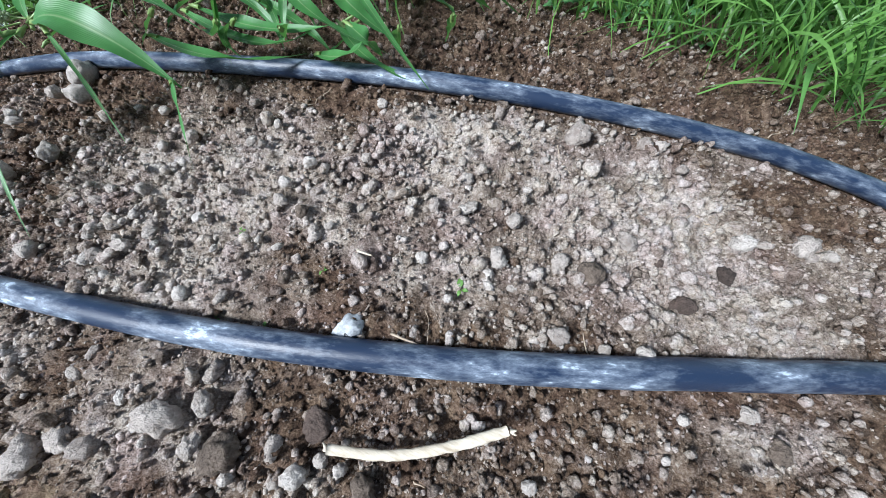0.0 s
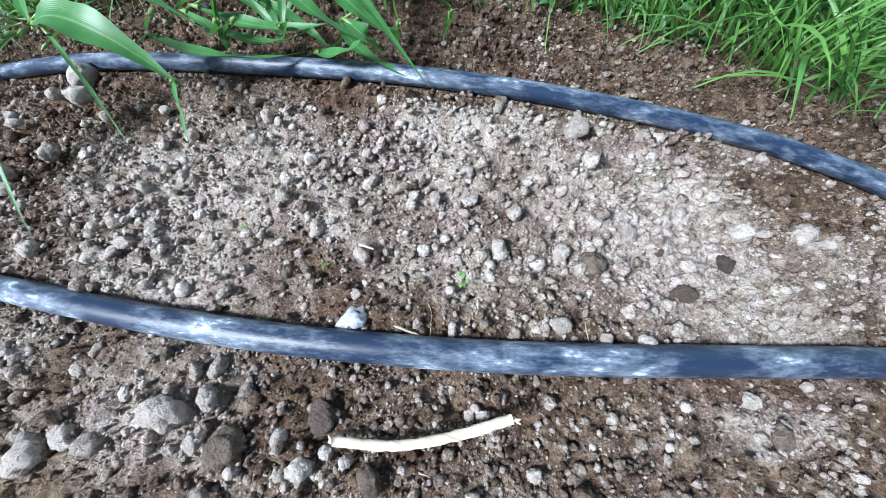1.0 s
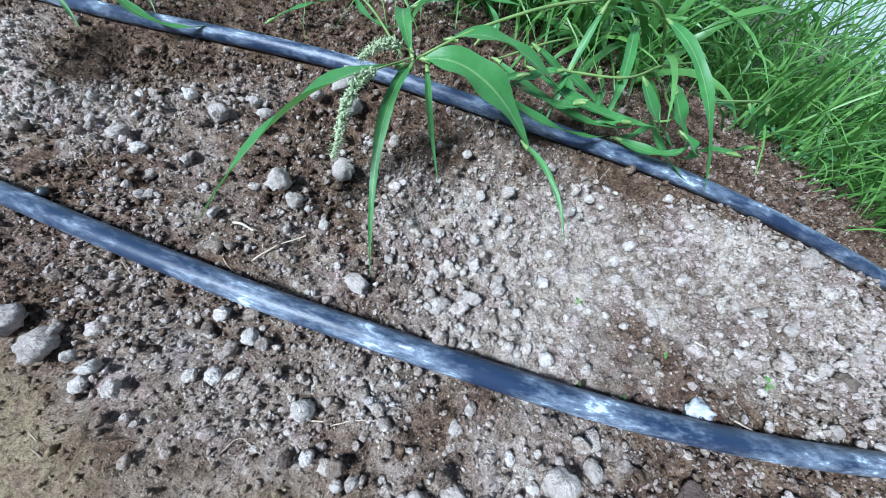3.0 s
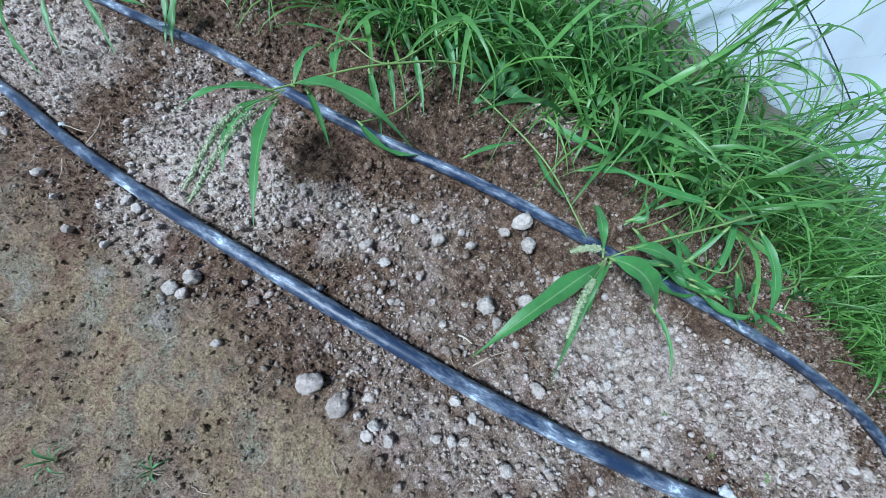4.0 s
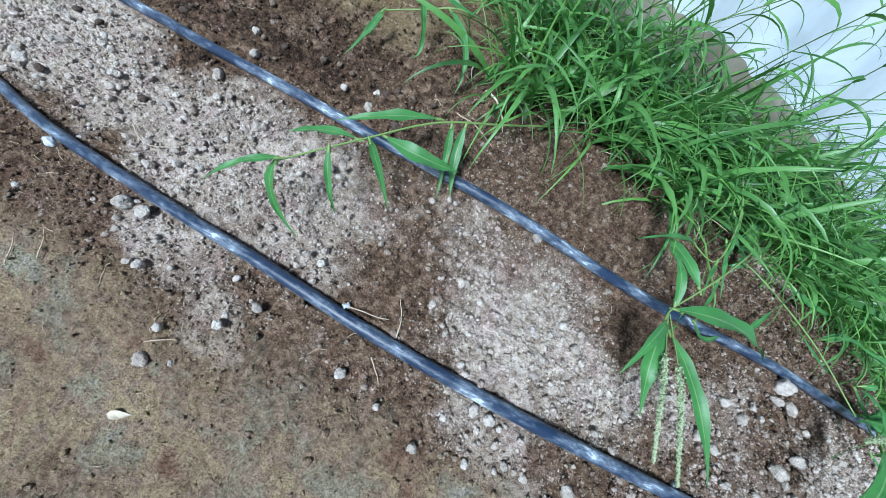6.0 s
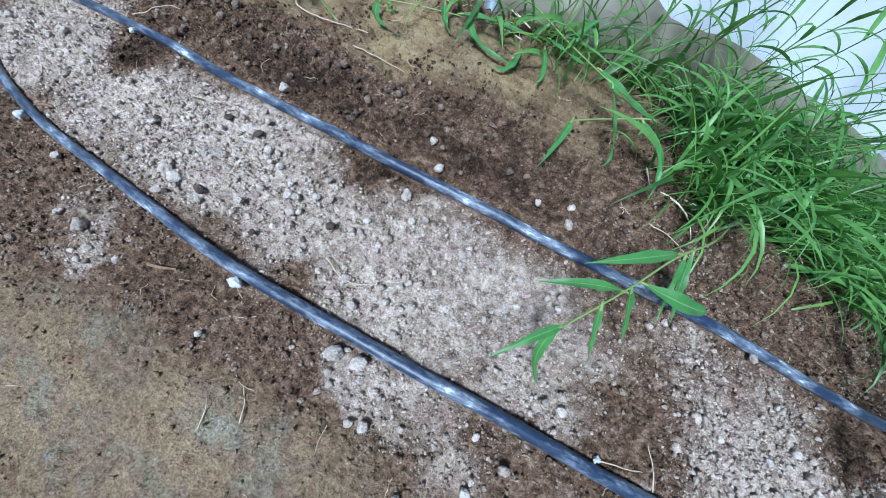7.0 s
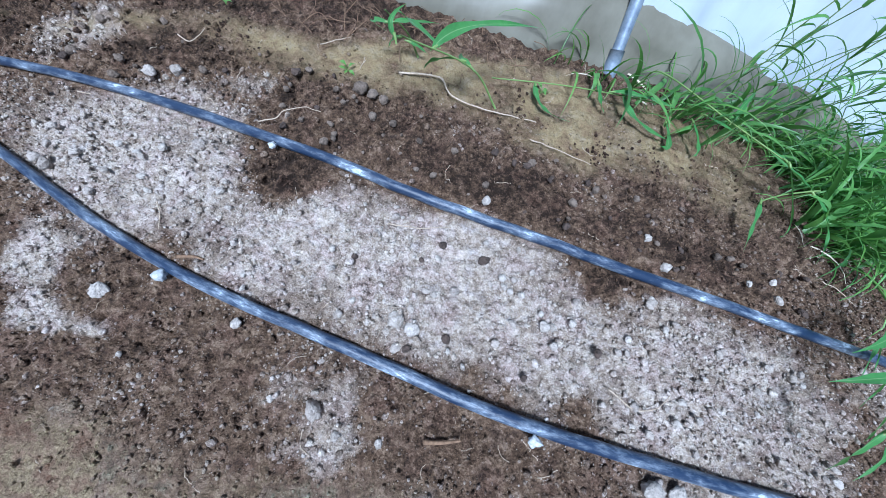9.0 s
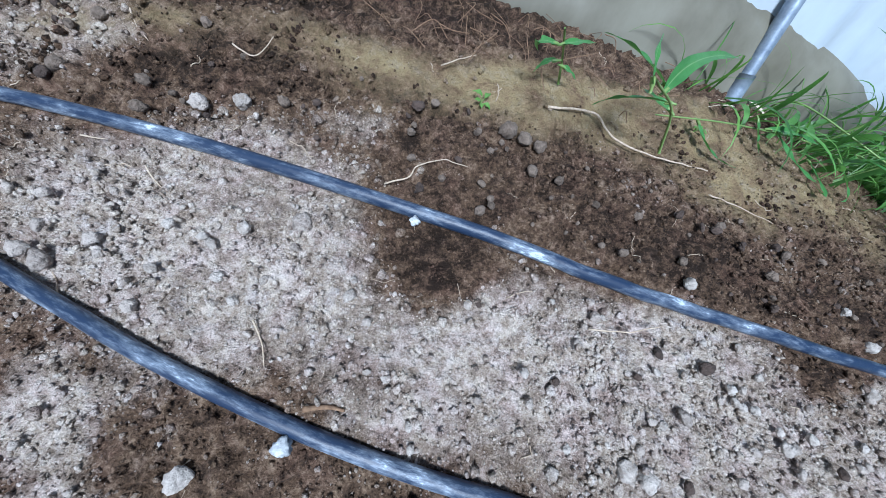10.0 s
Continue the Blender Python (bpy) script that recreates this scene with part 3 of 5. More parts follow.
def build_crumbs(name, count, lo, hi, V, F, seed, label, rough, even, power, smooth, sparse=0.25):
    """Loose lumps strewn over the bed, thickest where it is dry; even is their share on moist soil."""
    rng = np.random.RandomState(seed)
    n = int(count * 6)
    x, y = rng.uniform(-2.5, 0.5, n), rng.uniform(-0.46, 0.54, n)
    d = dryness(x, y)
    keep = rng.rand(n) < (even + (1 - even) * d) * (1 - sparse * np.maximum(mossiness(x, y), sandiness(x, y))) * (0.4 + 0.6 * np.clip(0.5 + 0.9 * grain(x, y, 16, 7), 0, 1)) * np.interp(y, [-0.46, -0.2, -0.08, 0.4, 0.52], [0.25, 0.5, 1, 1, 0.4]) * np.interp(x, [-1.0, -0.6, 0.45], [0.68, 1, 1])
    for line in (NEAR_LINE, FAR_LINE):
        keep &= np.abs(y - along(line, x)) > 0.006 + 0.7 * hi
    keep &= (x + 0.7631) ** 2 + (y - 0.1163) ** 2 > 0.006**2
    x, y = x[keep][:count], y[keep][:count]
    d = dryness(x, y)
    size = np.interp(x, [-1.15, -0.75], [0.95, 1.1]) * (lo + (hi - lo) * rng.rand(len(x)) ** power)
    v, f, k = crumbs(rng, x, y, size, V, F, rough)
    me = mesh_of(name, v, f, SOIL, smooth, {"dry": np.clip(1.15 * d + 0.02 + rng.normal(0, 0.09, len(x)), 0, 1)[k], "moss": (3.0 * mossiness(x, y))[k], "sand": (0.6 * sandiness(x, y))[k], "tone": (rng.uniform(-0.36, 0.40, len(x)) * (0.5 + 0.5 * d) * (1 - mossiness(x, y)) - rng.uniform(0.0, 0.6, len(x)) * wetness(x, y))[k]})
    tagged(new(name, me), label, "soil crumbs", kind="stuff")


build_crumbs("soil_grit", 125000, 0.0006, 0.0017, OCT_V, OCT_F, 3, "fine dry soil grit covering the whole bed", 0.2, 0.72, 1.6, False, 0.45)
build_crumbs("soil_crumbs", 64000, 0.0010, 0.0037, ICO_V, ICO_F, 1, "pale soil crumbs strewn over the bed", 0.20, 0.45, 2.9, True, 0.86)
build_crumbs("soil_clods", 3400, 0.0028, 0.0062, BALL_V, BALL_F, 2, "dry pale clods lying loose on the bed", 0.11, 0.22, 2.6, True, 0.96)


def build_bits_and_pits():
    """Dark crumbs at the rim of the sandy strip; some stand in for small shaded pits."""
    rng = np.random.RandomState(6)
    x = rng.uniform(-2.45, -1.0, 900)
    x = x + 0.05 * grain(x, 0 * x, 30, 3)
    y = 0.40 + 0.035 * grain(x, 0 * x, 7, 2) + np.abs(rng.normal(0, 0.05, 900)) - 0.025
    size = 0.0012 + 0.0034 * rng.rand(900) ** 2.5
    v, f, k = crumbs(rng, x, y, size, ICO_V, ICO_F, 0.12)
    me = mesh_of("bits_and_pits", v, f, SOIL, False, {"dry": 0.0 * k, "moss": 0 * k, "tone": (rng.uniform(-1.0, -0.2, 900))[k]})
    tagged(new("bits_and_pits", me), "dark soil crumbs, some painted as shaded pits, along the sandy strip", "soil crumbs", kind="stuff")


build_bits_and_pits()


# ---- film wall of the greenhouse ----
WALL_LINE = [(-9.0, 0.62), (-2.6, 0.615), (-1.8, 0.62), (-1.6, 0.625), (-1.38, 0.645), (-1.1, 0.665), (-0.8, 0.69), (-0.4, 0.685), (-0.15, 0.70), (0.1, 0.72), (0.5, 0.74), (2.0, 0.74), (8.0, 0.74)]
LEAN_OUT = 0.6


def wall_y(x):
    px, py = np.array(WALL_LINE).T
    return sum(np.interp(np.asarray(x) + d, px, py) for d in (-0.3, -0.15, 0, 0.15, 0.3)) / 5


def build_wall():
    gx, gz = steps((-8, -3, 0.25), (-3, 1.2, 0.02), (1.2, 8, 0.25)), steps((-0.08, 0.14, 0.02), (0.14, 0.6, 0.03), (0.6, 2.4, 0.2))
    X, Z = np.meshgrid(gx, gz, indexing="ij")
    x, z = X.ravel(), Z.ravel()
    fold = 0.014 * grain(x * 2.0 + 0.35 * z, z * 0.25, 6, 2) + 0.008 * grain(x * 3.0 + z, z * 0.3, 14, 5)
    y = wall_y(x) + 0.035 + LEAN_OUT * z + fold
    v = np.stack([x, y, z + base_height(x, wall_y(x))], -1)
    i, j = np.meshgrid(np.arange(len(gx) - 1), np.arange(len(gz) - 1), indexing="ij")
    k = i * len(gz) + j
    f = np.stack([k, k + len(gz), k + len(gz) + 1, k + 1], -1).reshape(-1, 4)
    tagged(new("wall_film", mesh_of("wall_film", v, f, FILM)), "milky white translucent greenhouse film stretched along the bed", "wall", kind="structure")
    # the lower skirt: a fold of dirty film, bulging over the soil
    n = 12
    gx = steps((-6, -3, 0.2), (-3, 1.2, 0.02), (1.2, 6, 0.2))
    th = np.linspace(-0.9, 1.0, n)
    pts = []
    for q in th:
        zz = 0.040 + 0.060 * q
        pts.append((0.028 * np.sqrt(max(0.0, 1 - q * q)), zz))
    prof = np.array(pts)
    X, J = np.meshgrid(gx, np.arange(n), indexing="ij")
    x, j = X.ravel(), J.ravel()
    bulge, z = prof[j, 0], prof[j, 1]
    z = z - 0.01 + 0.008 * grain(x, 0 * x, 5, 1)
    y = wall_y(x) + 0.03 - bulge * (1 + 0.3 * grain(x, z, 7, 3)) + 0.006 * grain(x, z * 2, 22, 2) + LEAN_OUT * z
    v = np.stack([x, y, z + base_height(x, wall_y(x))], -1)
    i, jj = np.meshgrid(np.arange(len(gx) - 1), np.arange(n - 1), indexing="ij")
    k = i * n + jj
    f = np.stack([k, k + n, k + n + 1, k + 1], -1).reshape(-1, 4)
    tagged(new("trim", mesh_of("trim", v, f, SKIRT)), "soil-stained lower skirt of the greenhouse film", "film skirt", kind="structure")


build_wall()


def build_post(x, y, dx, dy):
    z0 = top(x, y) - 0.05
    post = thing("hoop_post", "galvanised steel hoop post standing in the soil before the film", "post", at=(x, y, z0))
    pts = [(dx * h, dy * h, h) for h in np.linspace(0, 2.2, 40)]
    part("tube", mesh_of("tube", *tube(pts, 0.0115, 20), STEEL), post)
    part("ground_sleeve", mesh_of("ground_sleeve", *tube([(dx * h, dy * h, h) for h in np.linspace(-0.02, 0.075, 6)], 0.0142, 20), STEEL), post, "weathered steel sleeve at the foot")


build_post(-1.380, 0.622, -0.298, 0.600)


# ---- irrigation pipes ----
RADIUS = 0.0083


def build_pipe(line, label, seed, girth):
    rng = np.random.RandomState(seed)
    xs = np.arange(-4.4, 2.9, 0.012)
    ys = along(line, xs) + 0.0015 * grain(xs, 0 * xs, 6, seed)
    rs = RADIUS * np.interp(xs, [-2.2, -1.0, 0.2], girth)
    zs = base_height(xs, ys) + rs * 0.72 + 0.0015 * grain(xs, 0 * xs + 9, 4, seed)
    pipe = thing("irrigation_pipe", label, "pipe", "drip pipes on the bed", at=(float(xs[0]), float(ys[0]), float(zs[0])))
    pts = np.stack([xs, ys, zs], -1) - np.array(pipe.location)
    v, f = tube(pts, rs, 24, 0.004, rng)
    run = np.r_[0, np.cumsum(np.linalg.norm(np.diff(pts, axis=0), axis=1))]
    turn = np.arange(24) * 2 * np.pi / 24
    lie = {"run": 10 + seed + np.repeat(run, 24), "side": 5 + np.tile(RADIUS * np.cos(turn), len(pts)), "rise": 5 + np.tile(RADIUS * np.sin(turn), len(pts))}
    part("tube", mesh_of("tube", v, f, PIPE, True, lie), pipe)
    return pipe, (xs, ys, zs)


near_pipe, NEAR = build_pipe(NEAR_LINE, "black plastic drip pipe with pale lime streaks lying on soil", 3, [0.80, 1.0, 1.18])
far_pipe, FAR = build_pipe(FAR_LINE, "black plastic drip pipe with white crust, half sunk in soil", 4, [0.84, 0.95, 1.0])


# ---- dense grass along the film ----
def build_grass():
    rng = np.random.RandomState(11)
    broad, thin, old = [], [], []
    n = 0
    while n < 4700:
        x, y = rng.uniform(-1.55, 1.2), rng.uniform(0.30, 0.72)
        edge = np.interp(x, [-1.55, -1.3, -1.1, -1.0, -0.95, -0.8, -0.68, -0.5, -0.27, 0.0, 0.08, 0.2, 0.31, 0.4, 1.2], [0.56, 0.53, 0.46, 0.36, 0.345, 0.365, 0.355, 0.385, 0.395, 0.405, 0.435, 0.435, 0.415, 0.40, 0.38])
        if y < edge + rng.exponential(0.03) or y > wall_y(x) + 0.01:
            continue
        if grain(np.array([x]), np.array([y]), 11, 4)[0] < -0.45:
            continue
        if rng.rand() > np.interp(x, [-1.55, -1.4, -1.12, -1.0], [0.0, 0.25, 0.35, 1.0]):
            continue
        n += 1
        tall = 1 + np.interp(x, [-1.0, -0.5], [-0.25, 0.45]) * np.clip(1 - (wall_y(x) - y) / 0.12, 0, 1)
        z = float(base_height(x, y)) - 0.003
        az = rng.normal(-math.pi / 2, 1.4)
        # finer, more upright grass beyond the plants that hang over the bed
        kind = rng.rand() * (0.66 if x > -0.02 else 1.0)
        if x > -0.02:
            az = rng.uniform(0, 6.28)
            rise, droop, slim = rng.uniform(0.75, 1.55), rng.uniform(0.1, 2.4), rng.uniform(0.35, 0.8)
        else:
            rise, droop, slim = rng.uniform(0.8, 1.45), rng.uniform(0.5, 2.8), 1.0
        if kind < 0.64:
            thin.append(ribbon(rng, (x, y, z), az, rise, tall * rng.uniform(0.06, 0.24), rng.uniform(0.0022, 0.0050), droop, 7, 0.3, rng.normal(0, 0.5)))
        elif kind < 0.91:
            broad.append(ribbon(rng, (x, y, z), az, rise, tall * rng.uniform(0.10, 0.27), slim * rng.uniform(0.006, 0.014), droop, 9, 0.3, rng.normal(0, 0.5)))
        else:
            old.append(ribbon(rng, (x, y, z), az, rng.uniform(0.1, 0.9), rng.uniform(0.04, 0.12), rng.uniform(0.002, 0.004), rng.uniform(0.4, 2.0), 6, 0.2, rng.normal(0, 0.8)))
    tagged(new("grass", mesh_of("grass", *joined(broad), LEAF)), "dense broad green grass leaning from the film wall over the bed", "grass", kind="stuff")
    tagged(new("thin_grass", mesh_of("thin_grass", *joined(thin), YOUNG_LEAF)), "thin light green grass blades growing against the film", "grass", kind="stuff")
    tagged(new("dry_grass", mesh_of("dry_grass", *joined(old), STRAW)), "withered straw-coloured blades among the green grass", "grass", kind="stuff")


build_grass()


def build_culms():
    """Tall branching grass stalks before the film, each blade springing from a stalk."""
    rng = np.random.RandomState(21)
    stalks, blades = [], []
    for k in range(170):
        x = 0.9 - 2.18 * rng.rand() ** 1.5
        y = float(wall_y(x)) - rng.uniform(0.0, 0.14)
        z = float(base_height(x, y))
        h, a, lean = rng.uniform(0.12, 0.36), rng.uniform(0, 6.28), rng.uniform(0.02, 0.12)
        p = bend([(x, y, z), (x + 0.3 * lean * np.cos(a), y + 0.3 * lean * np.sin(a) - 0.01, z + h * 0.5), (x + lean * np.cos(a), y + lean * np.sin(a) - 0.03, z + h)], 5)
        stalks.append(tube(p, np.linspace(0.0014, 0.0006, len(p)), 6))
        for q in range(2, len(p)):
            if rng.rand() < 0.75:
                blades.append(ribbon(rng, p[q], rng.uniform(0, 6.28), rng.uniform(0.3, 1.2), rng.uniform(0.05, 0.13), rng.uniform(0.0035, 0.008), rng.uniform(0.8, 2.4), 8, 0.3, rng.normal(0, 0.6)))
    tagged(new("grass_stalks", mesh_of("grass_stalks", *joined(stalks), STEM)), "tall thin grass stalks standing before the film", "grass", kind="stuff")
    tagged(new("stalk_leaves", mesh_of("stalk_leaves", *joined(blades), LEAF)), "narrow green leaves on the tall grass stalks", "grass", kind="stuff")


build_culms()


def build_cable():
    """A thin black cord hanging along the film."""
    p = bend([(-0.62, 0.800, 0.330), (-0.556, 0.735, 0.304), (-0.40, 0.705, 0.262), (-0.25, 0.680, 0.226), (-0.10, 0.655, 0.194), (0.10, 0.622, 0.15)], 8)
    p[:, 1] = wall_y(p[:, 0]) + 0.035 + LEAN_OUT * p[:, 2] - 0.018
    p[:, 2] += base_height(p[:, 0], wall_y(p[:, 0]))
    o = p[0].copy()
    ob = new("cord", mesh_of("cord", *tube(p - o, 0.0010, 8), BLACK))
    ob.location = o
    tagged(ob, "thin black cord hanging slack along the milky film", "cord")


build_cable()


# ---- loose stones and clods ----
def rock_mesh(name, mat, seed):
    """An angular, lumpy stone of radius 1."""
    rng = np.random.RandomState(seed)
    n = rng.randn(40, 3)
    n /= np.linalg.norm(n, axis=1)[:, None]
    off = rng.uniform(0.68, 1.0, 40)
    d = np.maximum(ROCK_V @ n.T, 1e-3)
    r = np.minimum((np.sum((d / off) ** 16, axis=1)) ** (-1 / 16), 1.02)
    u, v, w = (ROCK_V * 1.0).T
    r = r * (1 + 0.14 * grain(u + 3 * w, v - 2 * w, 2.2, seed) + 0.12 * grain(u - w, v + w, 4.5, seed + 1) + 0.11 * grain(u + 2 * w, v + w, 9, seed + 2) + 0.08 * grain(u - 2 * w, v + 3 * w, 17, seed + 3))
    verts = ROCK_V * r[:, None] * rng.uniform(0.75, 1.15, 3) * np.array([1.05, 1.05, 0.8])
    return mesh_of(name, verts, ROCK_F, mat)


ROCKS = {}
ROCK_RNG = np.random.RandomState(77)


def lay_stones(mat, name, label, rows):
    """Stones at x, y with a radius in millimetres, half sunk into the crumbs."""
    if mat.name not in ROCKS:
        ROCKS[mat.name] = [rock_mesh(name, mat, 5 * len(ROCKS) + k) for k in range(6)]
    for x, y, mm in rows:
        r = mm / 1000 * ROCK_RNG.uniform(0.92, 1.06)
        ob = new(name, ROCKS[mat.name][ROCK_RNG.randint(6)])
        ob.matrix_world = Matrix.LocRotScale((x, y, float(base_height(x, y)) + 0.003 + 0.30 * r), Euler((ROCK_RNG.normal(0, 0.35), ROCK_RNG.normal(0, 0.35), ROCK_RNG.uniform(0, 6.28))), (r * 1.06, r * ROCK_RNG.uniform(0.8, 1.05), r * 0.95))
        tagged(ob, label, "stone" if name == "stone" else "clod", "loose stones on the bed")


lay_stones(GREY_STONE, "soil_clod", "grey-brown clod of dry soil", [(-2.1741, 0.1803, 8.9), (-2.1652, 0.153, 6.9), (-2.1439, 0.2042, 6.7), (-1.7284, 0.0142, 5.6), (-1.1835, -0.1859, 10.9), (-0.4946, 0.0639, 8.5), (-0.4165, -0.0995, 13.6), (-0.416, -0.0862, 6), (-0.3581, 0.1781, 9.9), (-0.3508, -0.0985, 7.9), (-0.2332, 0.0331, 10.5), (-0.1989, 0.0869, 5.9), (-0.1154, -0.0594, 9.4), (-0.0952, -0.0563, 9.3)])
lay_stones(PALE_STONE, "stone", "pale grey dry stone lying on the crumbly soil", [(-2.0509, 0.2147, 6.3), (-2.017, 0.1696, 6.7), (-2.0098, 0.0355, 11.5), (-1.9522, -0.0266, 4.4), (-1.837, 0.0337, 6.1), (-1.768, -0.0354, 6.2), (-1.6393, -0.0547, 6.6), (-1.6263, 0.1173, 5.9), (-1.5906, 0.2595, 9.1), (-1.3728, 0.121, 6.2)])
lay_stones(PALE_STONE, "stone", "pale grey dry stone lying on the crumbly soil", [(-1.2942, -0.0386, 13), (-1.2689, 0.0457, 5.7), (-1.2557, -0.0949, 8.8), (-1.1867, -0.1455, 6.7), (-1.1489, -0.1728, 4.1), (-1.1298, 0.2646, 9.1), (-1.1229, -0.1082, 8.3), (-1.0929, -0.0702, 8.7), (-0.9628, -0.0879, 7.9), (-0.8224, 0.1862, 8.8), (-0.7803, -0.1075, 6.5), (-0.7352, -0.0881, 6), (-0.7071, -0.0907, 6.7)])
lay_stones(PALE_STONE, "stone", "pale grey dry stone lying on the crumbly soil", [(-0.3937, -0.0957, 5.8), (-0.3851, 0.137, 8.1), (-0.3734, -0.1062, 8), (-0.3728, -0.0947, 9.2), (-0.3429, 0.2059, 15.2), (-0.3319, 0.0818, 13), (-0.3067, -0.0702, 5), (-0.2919, -0.0633, 6.7), (-0.2836, -0.0327, 6.8), (-0.279, 0.0627, 6.1), (-0.2259, -0.0559, 9.4), (-0.2105, -0.0788, 6.4), (-0.1863, -0.0848, 5.2), (-0.1672, 0.1067, 6.6), (-0.151, 0.0374, 5.5), (-0.1296, -0.0237, 6.7)])
lay_stones(PALE_STONE, "stone", "pale grey dry stone lying on the crumbly soil", [(-0.0169, 0.2423, 6), (0.2187, 0.0572, 3.3), (0.2256, 0.0817, 4)])
lay_stones(DARK_STONE, "soil_clod", "small dark clod of soil on pale crumbs", [(-1.6408, 0.0485, 6.1), (-1.5987, 0.0698, 6.9), (-0.2223, -0.0857, 7.1), (-0.1344, 0.1103, 5), (0.1486, 0.3579, 4.4)])
lay_stones(BROWN_STONE, "soil_clod", "brown moist clod of soil", [(-0.1915, -0.0768, 7)])
lay_stones(PALE_STONE, "stone", "pale grey dry stone lying on the crumbly soil", [(-1.663, 0.077, 10.7), (-1.484, 0.111, 8.1), (-1.449, 0.123, 6.6), (-1.344, 0.179, 9.7), (-1.323, 0.234, 10.1), (-1.127, 0.238, 9.2), (-1.326, -0.039, 15.4), (-1.687, -0.057, 6.5), (-1.483, -0.087, 5.9), (-1.3, 0.037, 7.3), (-1.293, 0.062, 6.1), (-1.35, 0.273, 7.2), (-1.177, 0.251, 6.2), (-1.927, 0.188, 7.1), (-2.075, 0.36, 10.9), (-2.089, 0.186, 6.4), (-2.036, 0.187, 6), (-1.641, 0.071, 11.8), (-2.03, 0.233, 7.2), (-1.848, 0.074, 4.7), (-1.548, 0.158, 6.3), (-1.474, 0.112, 6.9), (-0.035, -0.008, 8.8), (-0.032, -0.032, 6.9), (-0.071, -0.034, 5), (0.033, -0.023, 9.1), (0.26, 0.098, 7.1), (0.079, 0.17, 7)])
lay_stones(PALE_STONE, "stone", "pale grey dry stone lying on the crumbly soil", [(0.025, 0.161, 5.1), (0.256, 0.212, 9.8), (0.044, -0.01, 5), (0.055, -0.01, 4.3), (-0.036, 0.097, 4.9), (-0.135, 0.076, 6.9), (-0.174, 0.043, 7.3), (-0.086, 0.045, 7.2), (-0.045, 0.168, 6.8), (0.11, 0.17, 7.3), (0.108, 0.137, 6.2), (0.103, 0.126, 5), (0.119, 0.123, 4.5), (0.202, 0.111, 6.4), (0.179, 0.105, 5), (-0.649, -0.08, 11.4), (-0.663, -0.101, 9.4), (-0.573, -0.12, 7.2), (-0.845, -0.12, 8.7), (-0.799, -0.051, 9.4), (-0.777, -0.051, 8), (-0.463, 0.058, 9.3), (-0.29, 0.113, 12.5), (-0.463, 0.126, 9.2), (-0.323, 0.181, 12.5), (-0.424, 0.119, 10.5), (-0.906, -0.1, 5.5), (-0.555, 0.087, 6.2)])
lay_stones(PALE_STONE, "stone", "pale grey dry stone lying on the crumbly soil", [(-0.311, 0.072, 8.7), (-0.31, -0.027, 8.1)])
lay_stones(GREY_STONE, "soil_clod", "grey-brown clod of dry soil", [(-1.719, -0.037, 13.3), (-2.112, 0.35, 9), (-1.984, 0.246, 9.5), (-2.195, 0.188, 8.3), (-1.603, 0.127, 7.7), (-0.054, -0.024, 14.2), (-0.133, -0.078, 16), (0.136, 0.261, 13.9), (0.016, -0.013, 7.4), (-0.152, 0.061, 8.6), (0.183, 0.182, 8.8), (0.153, 0.103, 7.2), (-0.647, -0.099, 7.5), (-0.456, -0.098, 14.3), (-0.456, -0.095, 11.6), (0.299, 0.229, 9.2)])
lay_stones(DARK_STONE, "soil_clod", "small dark clod of soil on pale crumbs", [(0.22, 0.15, 6.7), (0.036, 0.007, 9.2), (0.246, 0.183, 5.5), (0.204, 0.175, 3.9), (-1.632, 0.182, 7.2), (-1.576, 0.175, 7.9), (-1.412, 0.095, 6.4), (-1.498, 0.046, 5.7), (-1.653, 0.156, 4.9), (-1.734, 0.142, 4.2), (-1.814, 0.199, 4.8), (-0.013, 0.04, 5.1)])
lay_stones(BROWN_STONE, "soil_clod", "brown moist clod of soil", [(-0.011, -0.028, 15.6), (0.164, 0.149, 11.5), (0.071, -0.014, 10.2), (-0.031, 0.127, 6.7), (-0.02, 0.079, 6.6), (0.277, 0.084, 7.3), (-1.811, 0.395, 12.9), (-1.791, 0.39, 11.6), (-1.773, 0.384, 9.1)])


def scattered(n, seed, lo, hi):
    """Places for loose clods in the dry stretches of the bed."""
    rng = np.random.RandomState(seed)
    rows = []
    while len(rows) < n:
        x, y = rng.uniform(-2.2, 0.34), rng.uniform(-0.1, 0.3)
        clear = min(abs(y - float(along(NEAR_LINE, x))), abs(y - float(along(FAR_LINE, x))))
        if clear > 0.02 and float(dryness(np.array([x]), np.array([y]))[0]) > 0.35 + 0.4 * rng.rand():
            rows.append((x, y, rng.uniform(lo, hi)))
    return rows


def moist_clods(n, seed, lo, hi):
    """Places for clods on the moist strip beyond the far pipe."""
    rng = np.random.RandomState(seed)
    rows = []
    for k in range(n):
        x = rng.uniform(-2.3, -1.0)
        rows.append((x, float(along(FAR_LINE, x)) + rng.uniform(0.02, 0.14), lo + (hi - lo) * rng.rand() ** 1.8))
    return rows


lay_stones(BROWN_STONE, "soil_clod", "brown moist clod of soil", moist_clods(70, 15, 3.0, 9.0))
lay_stones(DARK_STONE, "soil_clod", "dark wet clod of soil", moist_clods(50, 16, 3.0, 7.5))
lay_stones(GREY_STONE, "soil_clod", "grey-brown clod of dry soil among pale crumbs", scattered(90, 5, 4.5, 7.0))
lay_stones(PALE_STONE, "soil_clod", "pale crumbly clod of dry soil", scattered(90, 6, 4.0, 6.5))

